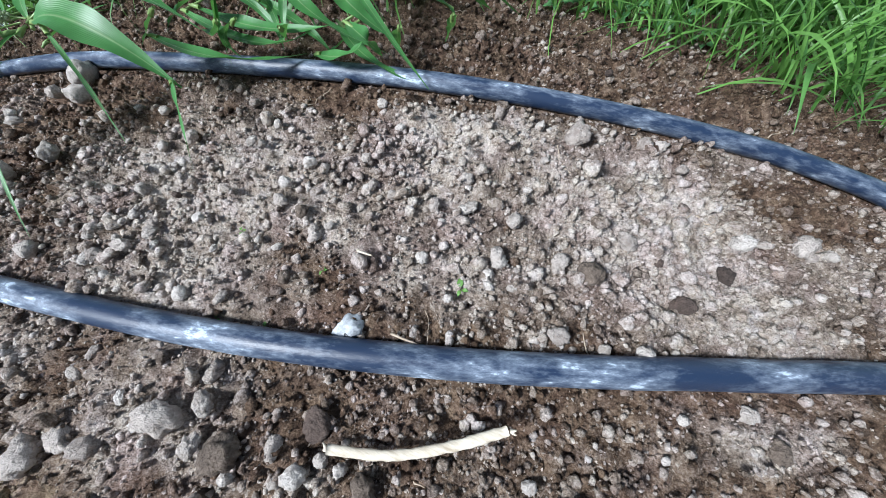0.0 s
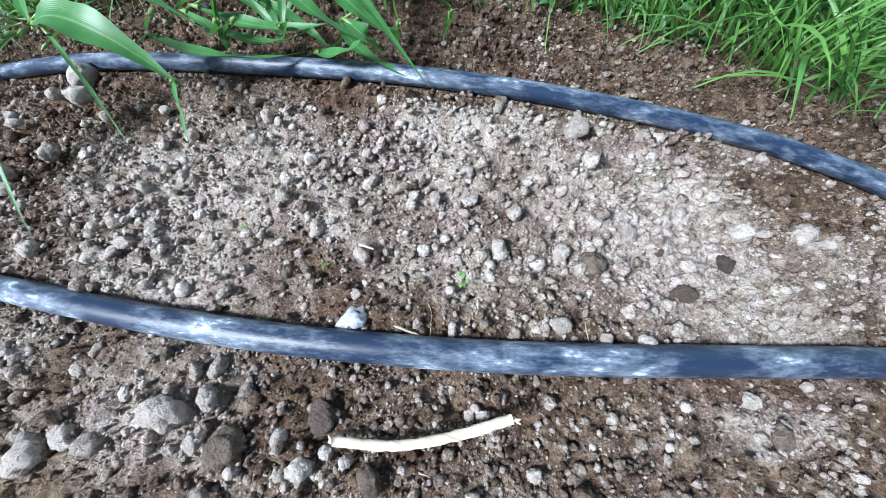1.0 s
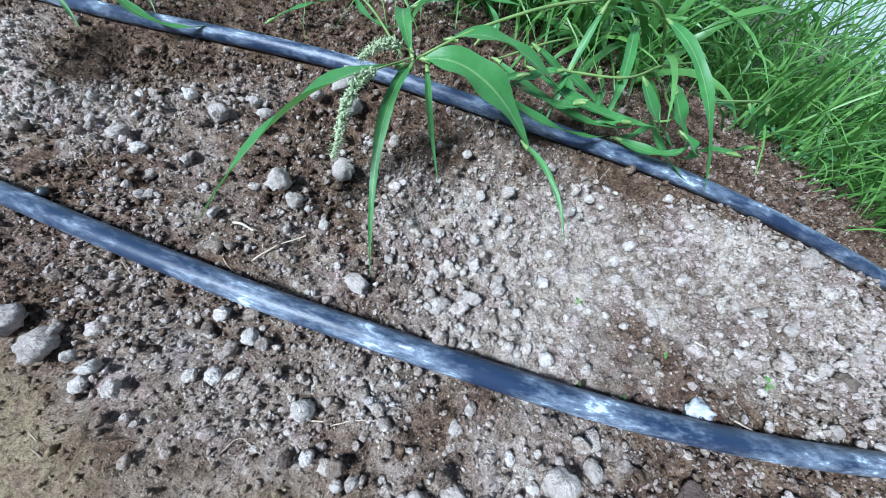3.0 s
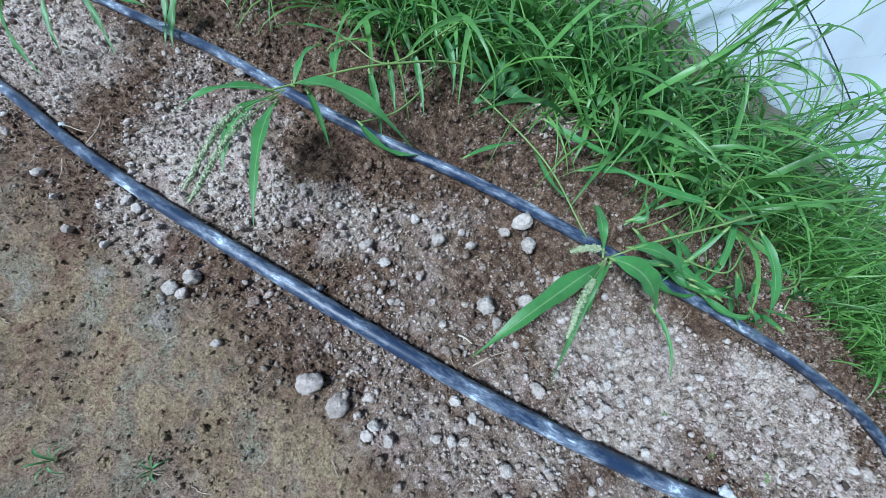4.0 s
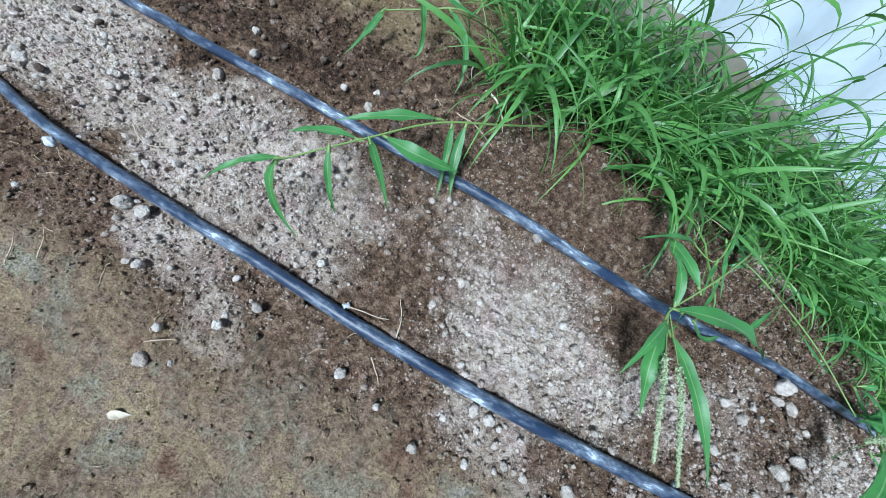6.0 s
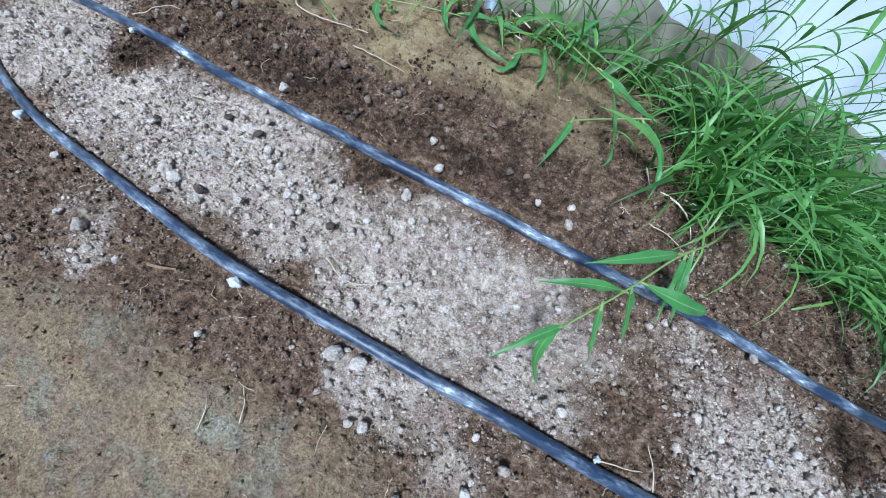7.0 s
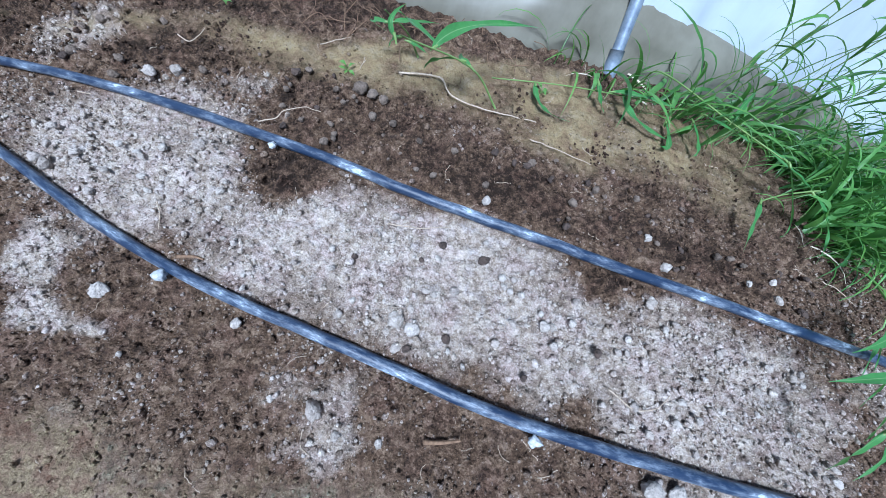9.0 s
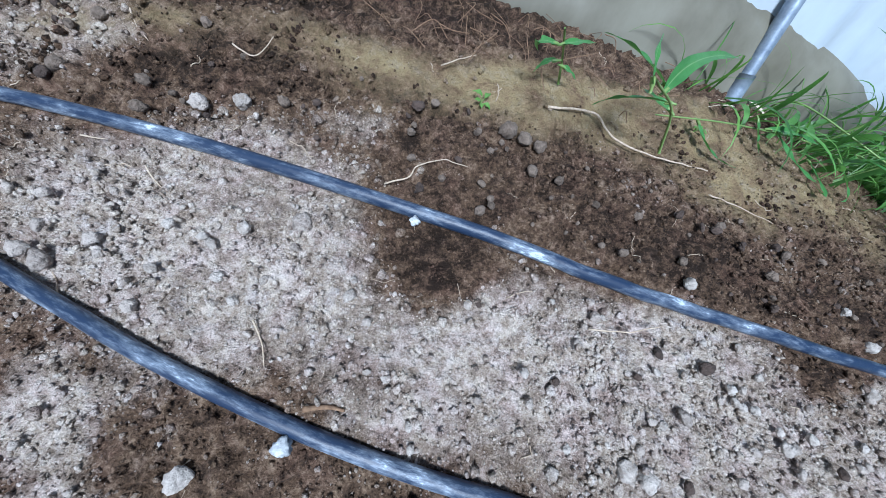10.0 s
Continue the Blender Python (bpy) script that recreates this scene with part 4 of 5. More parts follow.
# ---- drippers on the pipes ----
def dripper(pipe, line, x, side, label, crust=True, size=1.0):
    """A small dripper pushed into the pipe's flank, with its lime crust."""
    y, slope = float(along(line, x)), float((along(line, x + 0.02) - along(line, x - 0.02)) / 0.04)
    z = float(base_height(x, y)) + RADIUS * 0.72
    t = Vector((1, slope, 0)).normalized()
    o = Vector((-t.y, t.x, 0)) * side
    at = Vector((x, y, z)) - pipe.location
    pts = [at + o * (RADIUS * 0.8 + d * size) + Vector((0, 0, 0.002 - 0.25 * d)) for d in (0.0, 0.002, 0.003, 0.006, 0.007, 0.008)]
    body = part("dripper", mesh_of("dripper", *tube([p[:] for p in pts], np.array([0.0025, 0.0025, 0.0042, 0.0042, 0.0035, 0.002]) * size * (0.6 if crust else 1.0), 14), BLACK), pipe, label)
    if crust:
        rng = np.random.RandomState(int(abs(x) * 1000))
        n = rng.randn(30, 3)
        n /= np.linalg.norm(n, axis=1)[:, None]
        r = np.minimum(np.sum((np.maximum(ROCK_V @ n.T, 1e-3) / rng.uniform(0.65, 1.0, 30)) ** 12, axis=1) ** (-1 / 12), 1.05)
        r = r * (1 + 0.35 * grain(ROCK_V[:, 0] + ROCK_V[:, 2], ROCK_V[:, 1], 2.6, 2) + 0.18 * grain(ROCK_V[:, 0], ROCK_V[:, 1] - ROCK_V[:, 2], 7, 3))
        c = np.array(at + o * (RADIUS + 0.006 * size) + Vector((0, 0, 0.002)))
        lump = ROCK_V * r[:, None] * np.array([0.0100, 0.0075, 0.0068]) * size
        turn = np.array(Matrix.Rotation(math.atan2(t.y, t.x), 3, "Z"))
        v = [(lump @ turn.T + c, ROCK_F)]
        part("crust", mesh_of("crust", *joined(v), CHALK), body, "chalky white lime crust")


dripper(near_pipe, NEAR_LINE, 0.037, 1, "dripper under a crumpled crust of lime", True, 1.25)
dripper(near_pipe, NEAR_LINE, -0.509, 1, "wet black dripper", False, 1.1)
dripper(near_pipe, NEAR_LINE, -0.999, 1, "dripper with a little lime", True, 0.6)
dripper(near_pipe, NEAR_LINE, -1.474, -1, "dripper crusted with lime", True, 1.0)
dripper(near_pipe, NEAR_LINE, -1.941, -1, "dripper crusted with lime", True, 1.0)
dripper(far_pipe, FAR_LINE, -1.887, -1, "wet black dripper", True, 0.7)


# ---- straw, twigs and roots ----
def strand(name, label, category, pts, radius, mat, lift=0.004, flat=1.0, seed=1, tip=0.5):
    """A stalk or root lying on the soil."""
    rng = np.random.RandomState(seed)
    p = bend([(x, y, 0) for x, y in pts], 8)
    p[:, 1] += 0.0012 * grain(p[:, 0], p[:, 1], 90, seed)
    p[:, 2] = base_height(p[:, 0], p[:, 1]) + lift + 0.0025 * np.abs(grain(p[:, 0], p[:, 1], 45, seed))
    o = p[0].copy()
    v, f = tube(p - o, radius * np.linspace(1, tip, len(p)), 10, 0.05, rng)
    ob = new(name, mesh_of(name, v, f, mat))
    ob.location = o
    return tagged(ob, label, category, "dry litter on the bed")


def split_straw():
    """The broad, split, bone-pale stalk below the near pipe."""
    rng = np.random.RandomState(4)
    p = bend([(0.0466, -0.0024, 0), (0.0809, 0.0079, 0), (0.1093, 0.0228, 0), (0.1382, 0.0424, 0)], 10)
    p[:, 2] = base_height(p[:, 0], p[:, 1]) + 0.0075
    o = p[0].copy()
    straw = thing("straw_stalk", "bone-pale split dry straw stalk lying on brown soil", "straw", at=o)
    v, f = tube(p - o, 0.0028 * (1 + 0.05 * rng.randn(len(p))), 12, 0.05, rng)
    v[:, 2] *= 0.6
    part("stalk", mesh_of("stalk", v, f, STRAW), straw)
    for end, way in ((p[-1] - o, 1), (p[0] - o, -1)):
        frays = []
        for k in range(5):
            d = np.array([way * 0.9, rng.uniform(-0.7, 0.7), rng.uniform(-0.1, 0.5)])
            frays.append(tube([end, end + d * 0.0015, end + d * rng.uniform(0.002, 0.004)], [0.0013, 0.0010, 0.0003], 6))
        part("frayed_end", mesh_of("frayed_end", *joined(frays), STRAW), straw)


split_straw()
ROOTS = [
    [(0.0591, 0.0697), (0.0736, 0.0681), (0.09, 0.0609)],
    [(-0.3116, 0.0141), (-0.2989, 0.0342), (-0.286, 0.0495)],
    [(-0.9259, -0.0221), (-0.9325, 0.0018), (-0.9459, 0.0221)],
    [(-0.9409, -0.0542), (-0.9276, -0.066), (-0.9163, -0.0769)],
    [(-1.0036, -0.0185), (-0.9689, -0.012), (-0.9442, -0.0074)],
    [(-1.3818, -0.1496), (-1.3871, -0.1314), (-1.3993, -0.1129)],
    [(-1.1911, -0.1661), (-1.1774, -0.1573), (-1.1567, -0.1458)],
    [(-1.3931, 0.0552), (-1.3587, 0.0403), (-1.3311, 0.0471), (-1.3123, 0.0652)],
    [(-1.422, -0.1757), (-1.4254, -0.1522), (-1.4335, -0.1384)],
    [(-1.0139, 0.3033), (-0.9797, 0.2987), (-0.9426, 0.2817)],
]
MORE_ROOTS = [
    [(-1.9962, 0.1563), (-1.9849, 0.141), (-1.9764, 0.1214)],
    [(-1.9243, 0.2987), (-1.9037, 0.3106), (-1.8974, 0.3256), (-1.8728, 0.3383), (-1.8486, 0.3355)],
    [(-2.1284, 0.2739), (-2.117, 0.2632), (-2.1076, 0.2565)],
    [(-2.2153, 0.4462), (-2.198, 0.4233), (-2.1826, 0.4102)],
    [(-2.1926, 0.2949), (-2.1719, 0.2946)],
    [(-1.5459, 0.3833), (-1.5013, 0.3801), (-1.4463, 0.3706)],
    [(-1.7083, 0.1924), (-1.6693, 0.1958), (-1.6281, 0.2087)],
    [(-2.108, 0.4267), (-2.082, 0.4165), (-2.0736, 0.4452)],
    [(-1.7682, 0.4446), (-1.7051, 0.4571), (-1.6774, 0.4256), (-1.6203, 0.417), (-1.5403, 0.4223)],
    [(-1.8972, 0.4642), (-1.8799, 0.4797), (-1.8596, 0.4951)],
]
for k, line in enumerate(ROOTS + MORE_ROOTS):
    strand("dry_root", "thin pale dry root lying on the soil", "root", line, 0.0009 if k != 18 else 0.0016, ROOT, 0.006, seed=k)
strand("wood_chip", "small brown splinter of wood on moist soil", "wood chip", [(-1.5935, -0.043), (-1.572, -0.0385), (-1.5544, -0.0337)], 0.0026, BARK, 0.006, seed=31)
strand("wood_chip", "small brown splinter of wood on moist soil", "wood chip", [(-1.9377, 0.0943), (-1.9234, 0.0969), (-1.9063, 0.0973)], 0.0026, BARK, 0.006, seed=32)
strand("straw_bit", "short bit of yellow straw on brown soil", "straw", [(0.0199, 0.1126), (0.0303, 0.1121)], 0.0012, STRAW, 0.006, seed=33)
strand("straw_bit", "short bit of yellow straw on brown soil", "straw", [(-0.3432, 0.034), (-0.3241, 0.0355)], 0.0012, STRAW, 0.006, seed=34)


def litter():
    """Fine dry rootlets and straw, past counting."""
    rng = np.random.RandomState(8)
    pieces = []
    for k in range(280):
        x, y = rng.uniform(-2.6, 0.45), rng.uniform(-0.32, 0.62)
        if 0.02 < y < 0.2 and rng.rand() < 0.6:
            continue
        a, l = rng.uniform(0, 6.28), rng.uniform(0.008, 0.035)
        c = rng.normal(0, 0.6)
        p = np.array([[x, y, 0], [x + l / 2 * np.cos(a), y + l / 2 * np.sin(a), 0], [x + l / 2 * np.cos(a) + l / 2 * np.cos(a + c), y + l / 2 * np.sin(a) + l / 2 * np.sin(a + c), 0]])
        p = bend(p, 4)
        p[:, 2] = height(p[:, 0], p[:, 1]) + 0.0012
        pieces.append(tube(p, rng.uniform(0.00022, 0.0006), 6))
    tagged(new("litter", mesh_of("litter", *joined(pieces), ROOT)), "fine dry rootlets and straw strewn on the soil", "litter", kind="stuff")


litter()


def brush_heap():
    """A tangle of dead stalks by the film."""
    rng = np.random.RandomState(9)
    pieces = []
    for k in range(80):
        x, y = rng.normal(-1.84, 0.15), rng.normal(0.545, 0.035)
        a, l = rng.uniform(0, 6.28), rng.uniform(0.015, 0.06)
        p = bend([(x, y, 0), (x + l / 2 * np.cos(a), y + l / 2 * np.sin(a), rng.uniform(0, 0.02)), (x + l * np.cos(a + 0.4), y + l * np.sin(a + 0.4), rng.uniform(0, 0.015))], 4)
        p[:, 2] += base_height(p[:, 0], p[:, 1]) + 0.004
        pieces.append(tube(p, rng.uniform(0.0003, 0.0007), 6))
    tagged(new("dead_stalks", mesh_of("dead_stalks", *joined(pieces), BARK)), "tangle of dead grass stalks before the film skirt", "dry grass", kind="stuff")


brush_heap()


# ---- grass plants ----
def blade_through(a, b, c, width, teeth=0.0, steps=16, fold=0.28, seed=0, lens=0):
    """A leaf from a over b to c, folded along its midrib, with a wavy margin."""
    a, b, c = (np.array(q, float) for q in (a, b, c))
    rng = np.random.RandomState(seed)
    k = 2 * b - (a + c) / 2
    s = np.linspace(0, 1, steps + 1)[:, None]
    p = (1 - s) ** 2 * a + 2 * s * (1 - s) * k + s * s * c
    t = np.gradient(p, axis=0)
    t /= np.linalg.norm(t, axis=1)[:, None] + 1e-9
    side = np.cross(t, (0.0, 0.0, 1.0))
    side[np.linalg.norm(side, axis=1) < 0.25] += np.array([0.3, -0.2, 0])
    for i in range(1, len(side)):
        if side[i] @ side[i - 1] < 0:
            side[i] = -side[i]
    side /= np.linalg.norm(side, axis=1)[:, None]
    turn = rng.uniform(-0.35, 0.35) + rng.uniform(-0.5, 0.5) * s[:, 0]
    up = np.cross(side, t)
    side = side * np.cos(turn)[:, None] + up * np.sin(turn)[:, None]
    up = np.cross(side, t)
    s = s[:, 0]
    w = 0.5 * width * np.clip((0.30 + 0.70 * np.sin(np.clip(s / 0.30, 0, 1) * np.pi / 2)) * (1 - s**1.7), 0.03, 1)
    if lens:
        w = 0.5 * width * np.clip(np.sin(np.pi * s**0.80) ** 1.15, 0.05, 1)
    wl = w * (1 + 0.05 * np.sin(s * 23 + rng.uniform(0, 6)) + teeth * (np.arange(steps + 1) % 2 - 0.5))
    wr = w * (1 + 0.05 * np.sin(s * 19 + rng.uniform(0, 6)) + teeth * (np.arange(steps + 1) % 2 - 0.5))
    ripple = 0.10 * width * np.sin(s * 15 + rng.uniform(0, 6)) * np.sin(np.pi * s)
    cols = [p - side * wl[:, None] + up * (fold * w + ripple)[:, None], p - side * (0.5 * wl)[:, None] + up * (fold * 0.35 * w + 0.4 * ripple)[:, None], p,
            p + side * (0.5 * wr)[:, None] + up * (fold * 0.35 * w - 0.4 * ripple)[:, None], p + side * wr[:, None] + up * (fold * w - ripple)[:, None]]
    v = np.stack(cols, 1).reshape(-1, 3)
    i = np.arange(steps)[:, None] * 5
    f = np.concatenate([i + [q, q + 1, q + 6, q + 5] for q in range(4)])
    return v, f


def seed_spike(pts, seed):
    """A seed head: a thin stalk set with small husks and bristles."""
    rng = np.random.RandomState(seed)
    p = bend(pts, 10)
    n = len(p)
    pieces = []
    for k in range(700):
        q = 0.35 + 0.65 * rng.rand()
        c = np.array([np.interp(q * (n - 1), np.arange(n), p[:, i]) for i in range(3)]) + rng.randn(3) * 0.0013 * (1.25 - q**3)
        d = rng.randn(3)
        d /= np.linalg.norm(d)
        pieces.append((ICO_V * np.array([0.0017, 0.0008, 0.0008]) @ turns(rng, 1)[0].T + c, ICO_F))
    husks = joined(pieces)
    hairs = []
    for k in range(260):
        q = 0.35 + 0.65 * rng.rand()
        c = np.array([np.interp(q * (n - 1), np.arange(n), p[:, i]) for i in range(3)])
        d = rng.randn(3)
        d /= np.linalg.norm(d)
        hairs.append((np.array([c, c + d * 0.0055, c + d * 0.0055 + (0, 0, 0.0004), c + (0, 0, 0.0004)]), np.array([[0, 1, 2, 3]])))
    return husks, joined(hairs), tube(p, 0.0006, 6)


PLANTS = [0]


def grass_plant(label, stems, leaves, seeds, name="grass_plant", category="grass", leaf=None, teeth=0.0):
    PLANTS[0] += 1
    rng = np.random.RandomState(PLANTS[0])
    first = np.array(stems[0][0] if stems else leaves[0][0])
    root = np.array([first[0], first[1], float(base_height(first[0], first[1]))])
    plant = thing(name, label, category, "grass plants at the bed" if name == "grass_plant" else "", at=root)
    for s in stems:
        pts = list(s)
        if pts[0][2] - float(base_height(pts[0][0], pts[0][1])) > 0.02:
            x, y, z = pts[0]
            pts = [(x + 0.03, y + 0.07, float(base_height(x + 0.03, y + 0.07))), (x + 0.012, y + 0.03, 0.6 * z)] + pts
        p = bend(pts, 7)
        part("stem", mesh_of("stem", *tube(p - root, np.linspace(0.0017, 0.0010, len(p)), 8), STEM), plant)
    for k, (a, b, c, w, *more) in enumerate(leaves):
        v, f = blade_through(a, b, c, w, teeth, seed=31 * PLANTS[0] + k, lens=bool(more))
        part("leaf", mesh_of("leaf", v - root, f, leaf or BROAD_LEAF, True, {"across": np.tile([1.0, 1.5, 2.0, 2.5, 3.0], len(v) // 5)}), plant)
        if name == "grass_plant":
            g = np.array(a)
            d = np.array(b) - g
            d /= np.linalg.norm(d) + 1e-9
            sheath = bend([g - d * 0.005 + (0, 0, -0.001), g, g + d * 0.006], 3)
            part("sheath", mesh_of("sheath", *tube(sheath - root, [0.0012] * 3 + [0.0019] * (len(sheath) - 3), 8), STEM), plant)
    for k, s in enumerate(seeds):
        husks, hairs, stalk = seed_spike(s, 7 * PLANTS[0] + k)
        head = part("seed_head", mesh_of("seed_head", husks[0] - root, husks[1], SEEDS), plant, "pale green bristly seed head")
        part("bristles", mesh_of("bristles", hairs[0] - root, hairs[1], SEEDS), head)
        part("stalk", mesh_of("stalk", stalk[0] - root, stalk[1], STEM), head)
    return plant


grass_plant(
    "broad-leaved grass stem with a drooping green seed head over the pipe",
    stems=[[(-0.1281, 0.4143, 0.0384), (-0.1717, 0.3276, 0.0655), (-0.2111, 0.2725, 0.0719)], [(-0.5664, 0.3237, 0.1134), (-0.5571, 0.2298, 0.132), (-0.5857, 0.1841, 0.1331)]],
    leaves=[((-0.2111, 0.2725, 0.0719), (-0.1146, 0.2536, 0.0396), (-0.0646, 0.2803, 0.0369), 0.0112), ((-0.5857, 0.1841, 0.1331), (-0.5407, 0.1829, 0.1086), (-0.5008, 0.2154, 0.0989), 0.0128), ((-0.2268, 0.2692, 0.0887), (-0.2143, 0.2775, 0.0984), (-0.2306, 0.2943, 0.1083), 0.0112), ((-0.1807, 0.2959, 0.0764), (-0.141, 0.2926, 0.0461), (-0.1215, 0.2694, 0.0215), 0.0096)],
    seeds=[],
)
grass_plant(
    "tall grass stems with many broad leaves hanging towards the pipe",
    stems=[[(-0.0107, 0.4711, -0.0073), (-0.0623, 0.3525, 0.0443), (-0.0955, 0.2741, 0.0722), (-0.1461, 0.2557, 0.0807)], [(0.1032, 0.5128, -0.065), (0.0324, 0.3626, 0.0176), (-0.0174, 0.3051, 0.046)]],
    leaves=[((-0.1406, 0.2667, 0.0793), (-0.145, 0.2537, 0.0675), (-0.1554, 0.2482, 0.0511), 0.0096), ((-0.1174, 0.2771, 0.0723), (-0.111, 0.2783, 0.0512), (-0.1122, 0.265, 0.0323), 0.0112), ((-0.0806, 0.2819, 0.0676), (-0.0565, 0.2697, 0.041), (-0.0176, 0.2859, -0.005), 0.0144), ((-0.0538, 0.2951, 0.0589), (-0.0358, 0.2888, 0.0336), (-0.0175, 0.2924, 0.0077), 0.0176), ((-0.0174, 0.3051, 0.046), (0.0099, 0.3378, 0.0088), (0.0179, 0.3439, -0.0141), 0.0112), ((0.0242, 0.3485, 0.022), (0.0381, 0.3437, 0.0047), (0.0468, 0.3621, -0.0198), 0.0128), ((-0.1015, 0.2849, 0.0675), (-0.0937, 0.2947, 0.0451), (-0.0905, 0.2914, 0.0249), 0.0096), ((-0.1461, 0.2557, 0.0807), (-0.1671, 0.2421, 0.0803), (-0.1868, 0.2323, 0.0722), 0.0128), ((0.0464, 0.361, 0.013), (0.0508, 0.3595, -0.0019), (0.0662, 0.3775, -0.0351), 0.0096), ((-0.0308, 0.3153, 0.0439), (-0.0006, 0.3228, 0.0331), (0.0316, 0.3649, 0.0046), 0.0112), ((-0.0533, 0.2998, 0.0196), (-0.0708, 0.2798, 0.0126), (-0.092, 0.2721, 0.013), 0.0096), ((-0.1725, 0.2288, 0.0885), (-0.1932, 0.2252, 0.0806), (-0.2128, 0.2175, 0.0723), 0.0096)],
    seeds=[],
)
grass_plant(
    "grass blades hanging over the far pipe",
    stems=[[(-0.0485, 0.3461, 0.0211), (-0.0408, 0.2977, 0.0287), (-0.057, 0.2869, 0.0276)]],
    leaves=[((-0.057, 0.2869, 0.0276), (-0.0287, 0.272, -0.0002), (0.0184, 0.2774, -0.0311), 0.0128), ((-0.1983, 0.2253, 0.0752), (-0.135, 0.2278, 0.0457), (-0.0901, 0.2675, 0.0191), 0.0144), ((-0.1232, 0.2492, 0.0618), (-0.1523, 0.2485, 0.0504), (-0.1532, 0.2521, 0.0311), 0.0096), ((-0.0827, 0.2691, 0.0165), (-0.0398, 0.2601, 0.0167), (-0.0224, 0.2766, 0.0232), 0.0128), ((-0.0813, 0.2504, 0.0489), (-0.0925, 0.2613, 0.0393), (-0.1155, 0.2615, 0.0332), 0.0112), ((-0.0333, 0.2696, 0.0335), (-0.0166, 0.262, 0.022), (-0.0202, 0.2743, 0.0032), 0.0160), ((0.0122, 0.2678, 0.0249), (-0.0051, 0.2843, 0.0104), (-0.0122, 0.2887, -0.0066), 0.0112), ((0.0363, 0.3047, 0.008), (0.0292, 0.3119, -0.0027), (0.0147, 0.3188, -0.0178), 0.0112), ((-0.1235, 0.236, 0.0684), (-0.1411, 0.2399, 0.0601), (-0.1875, 0.2592, 0.0593), 0.0128)],
    seeds=[],
)
grass_plant(
    "grass stems with narrow leaves leaning out over the far pipe",
    stems=[[(-0.566, 0.4797, 0.1463), (-0.5692, 0.3756, 0.1633), (-0.5953, 0.2684, 0.1621), (-0.6631, 0.2601, 0.1807)]],
    leaves=[((-0.5953, 0.2684, 0.1621), (-0.5823, 0.2546, 0.1415), (-0.5652, 0.2331, 0.1197), 0.0096), ((-0.5844, 0.3091, 0.1611), (-0.5584, 0.2862, 0.1393), (-0.5312, 0.2533, 0.1162), 0.0096), ((-0.6511, 0.2568, 0.1801), (-0.6938, 0.2342, 0.1948), (-0.7352, 0.2067, 0.1895), 0.0112), ((-0.5743, 0.3707, 0.1576), (-0.5432, 0.351, 0.1352), (-0.5272, 0.3239, 0.1085), 0.0112)],
    seeds=[],
)
grass_plant(
    "leafy green grass plant with thin seed spikes bowing onto the soil",
    stems=[[(-0.0852, 0.5069, 0.0498), (-0.1241, 0.3843, 0.0867), (-0.1368, 0.3451, 0.0869)], [(-0.4859, 0.3376, 0.1157), (-0.3582, 0.2794, 0.11), (-0.2684, 0.2024, 0.1047)]],
    leaves=[((-0.1015, 0.3606, 0.0757), (-0.097, 0.2922, 0.059), (-0.1018, 0.2638, 0.0292), 0.0128), ((-0.3119, 0.3065, 0.0931), (-0.2632, 0.3333, 0.0945), (-0.1975, 0.3451, 0.0842), 0.0128), ((-0.1527, 0.341, 0.0987), (-0.2064, 0.3207, 0.1073), (-0.2634, 0.3209, 0.1083), 0.0144), ((-0.3892, 0.3638, 0.0985), (-0.3071, 0.3623, 0.0893), (-0.24, 0.4013, 0.0635), 0.0112), ((-0.4556, 0.2415, 0.0937), (-0.4293, 0.2794, 0.0961), (-0.4018, 0.3133, 0.0906), 0.0096), ((-0.3785, 0.3, 0.1001), (-0.3276, 0.2501, 0.1041), (-0.303, 0.2645, 0.0927), 0.0080), ((-0.1476, 0.3361, 0.0972), (-0.1043, 0.3399, 0.0911), (-0.0416, 0.4204, 0.0499), 0.0128), ((-0.1533, 0.3036, 0.0556), (-0.1094, 0.2959, 0.03), (-0.075, 0.278, 0.0079), 0.0128)],
    seeds=[],
)
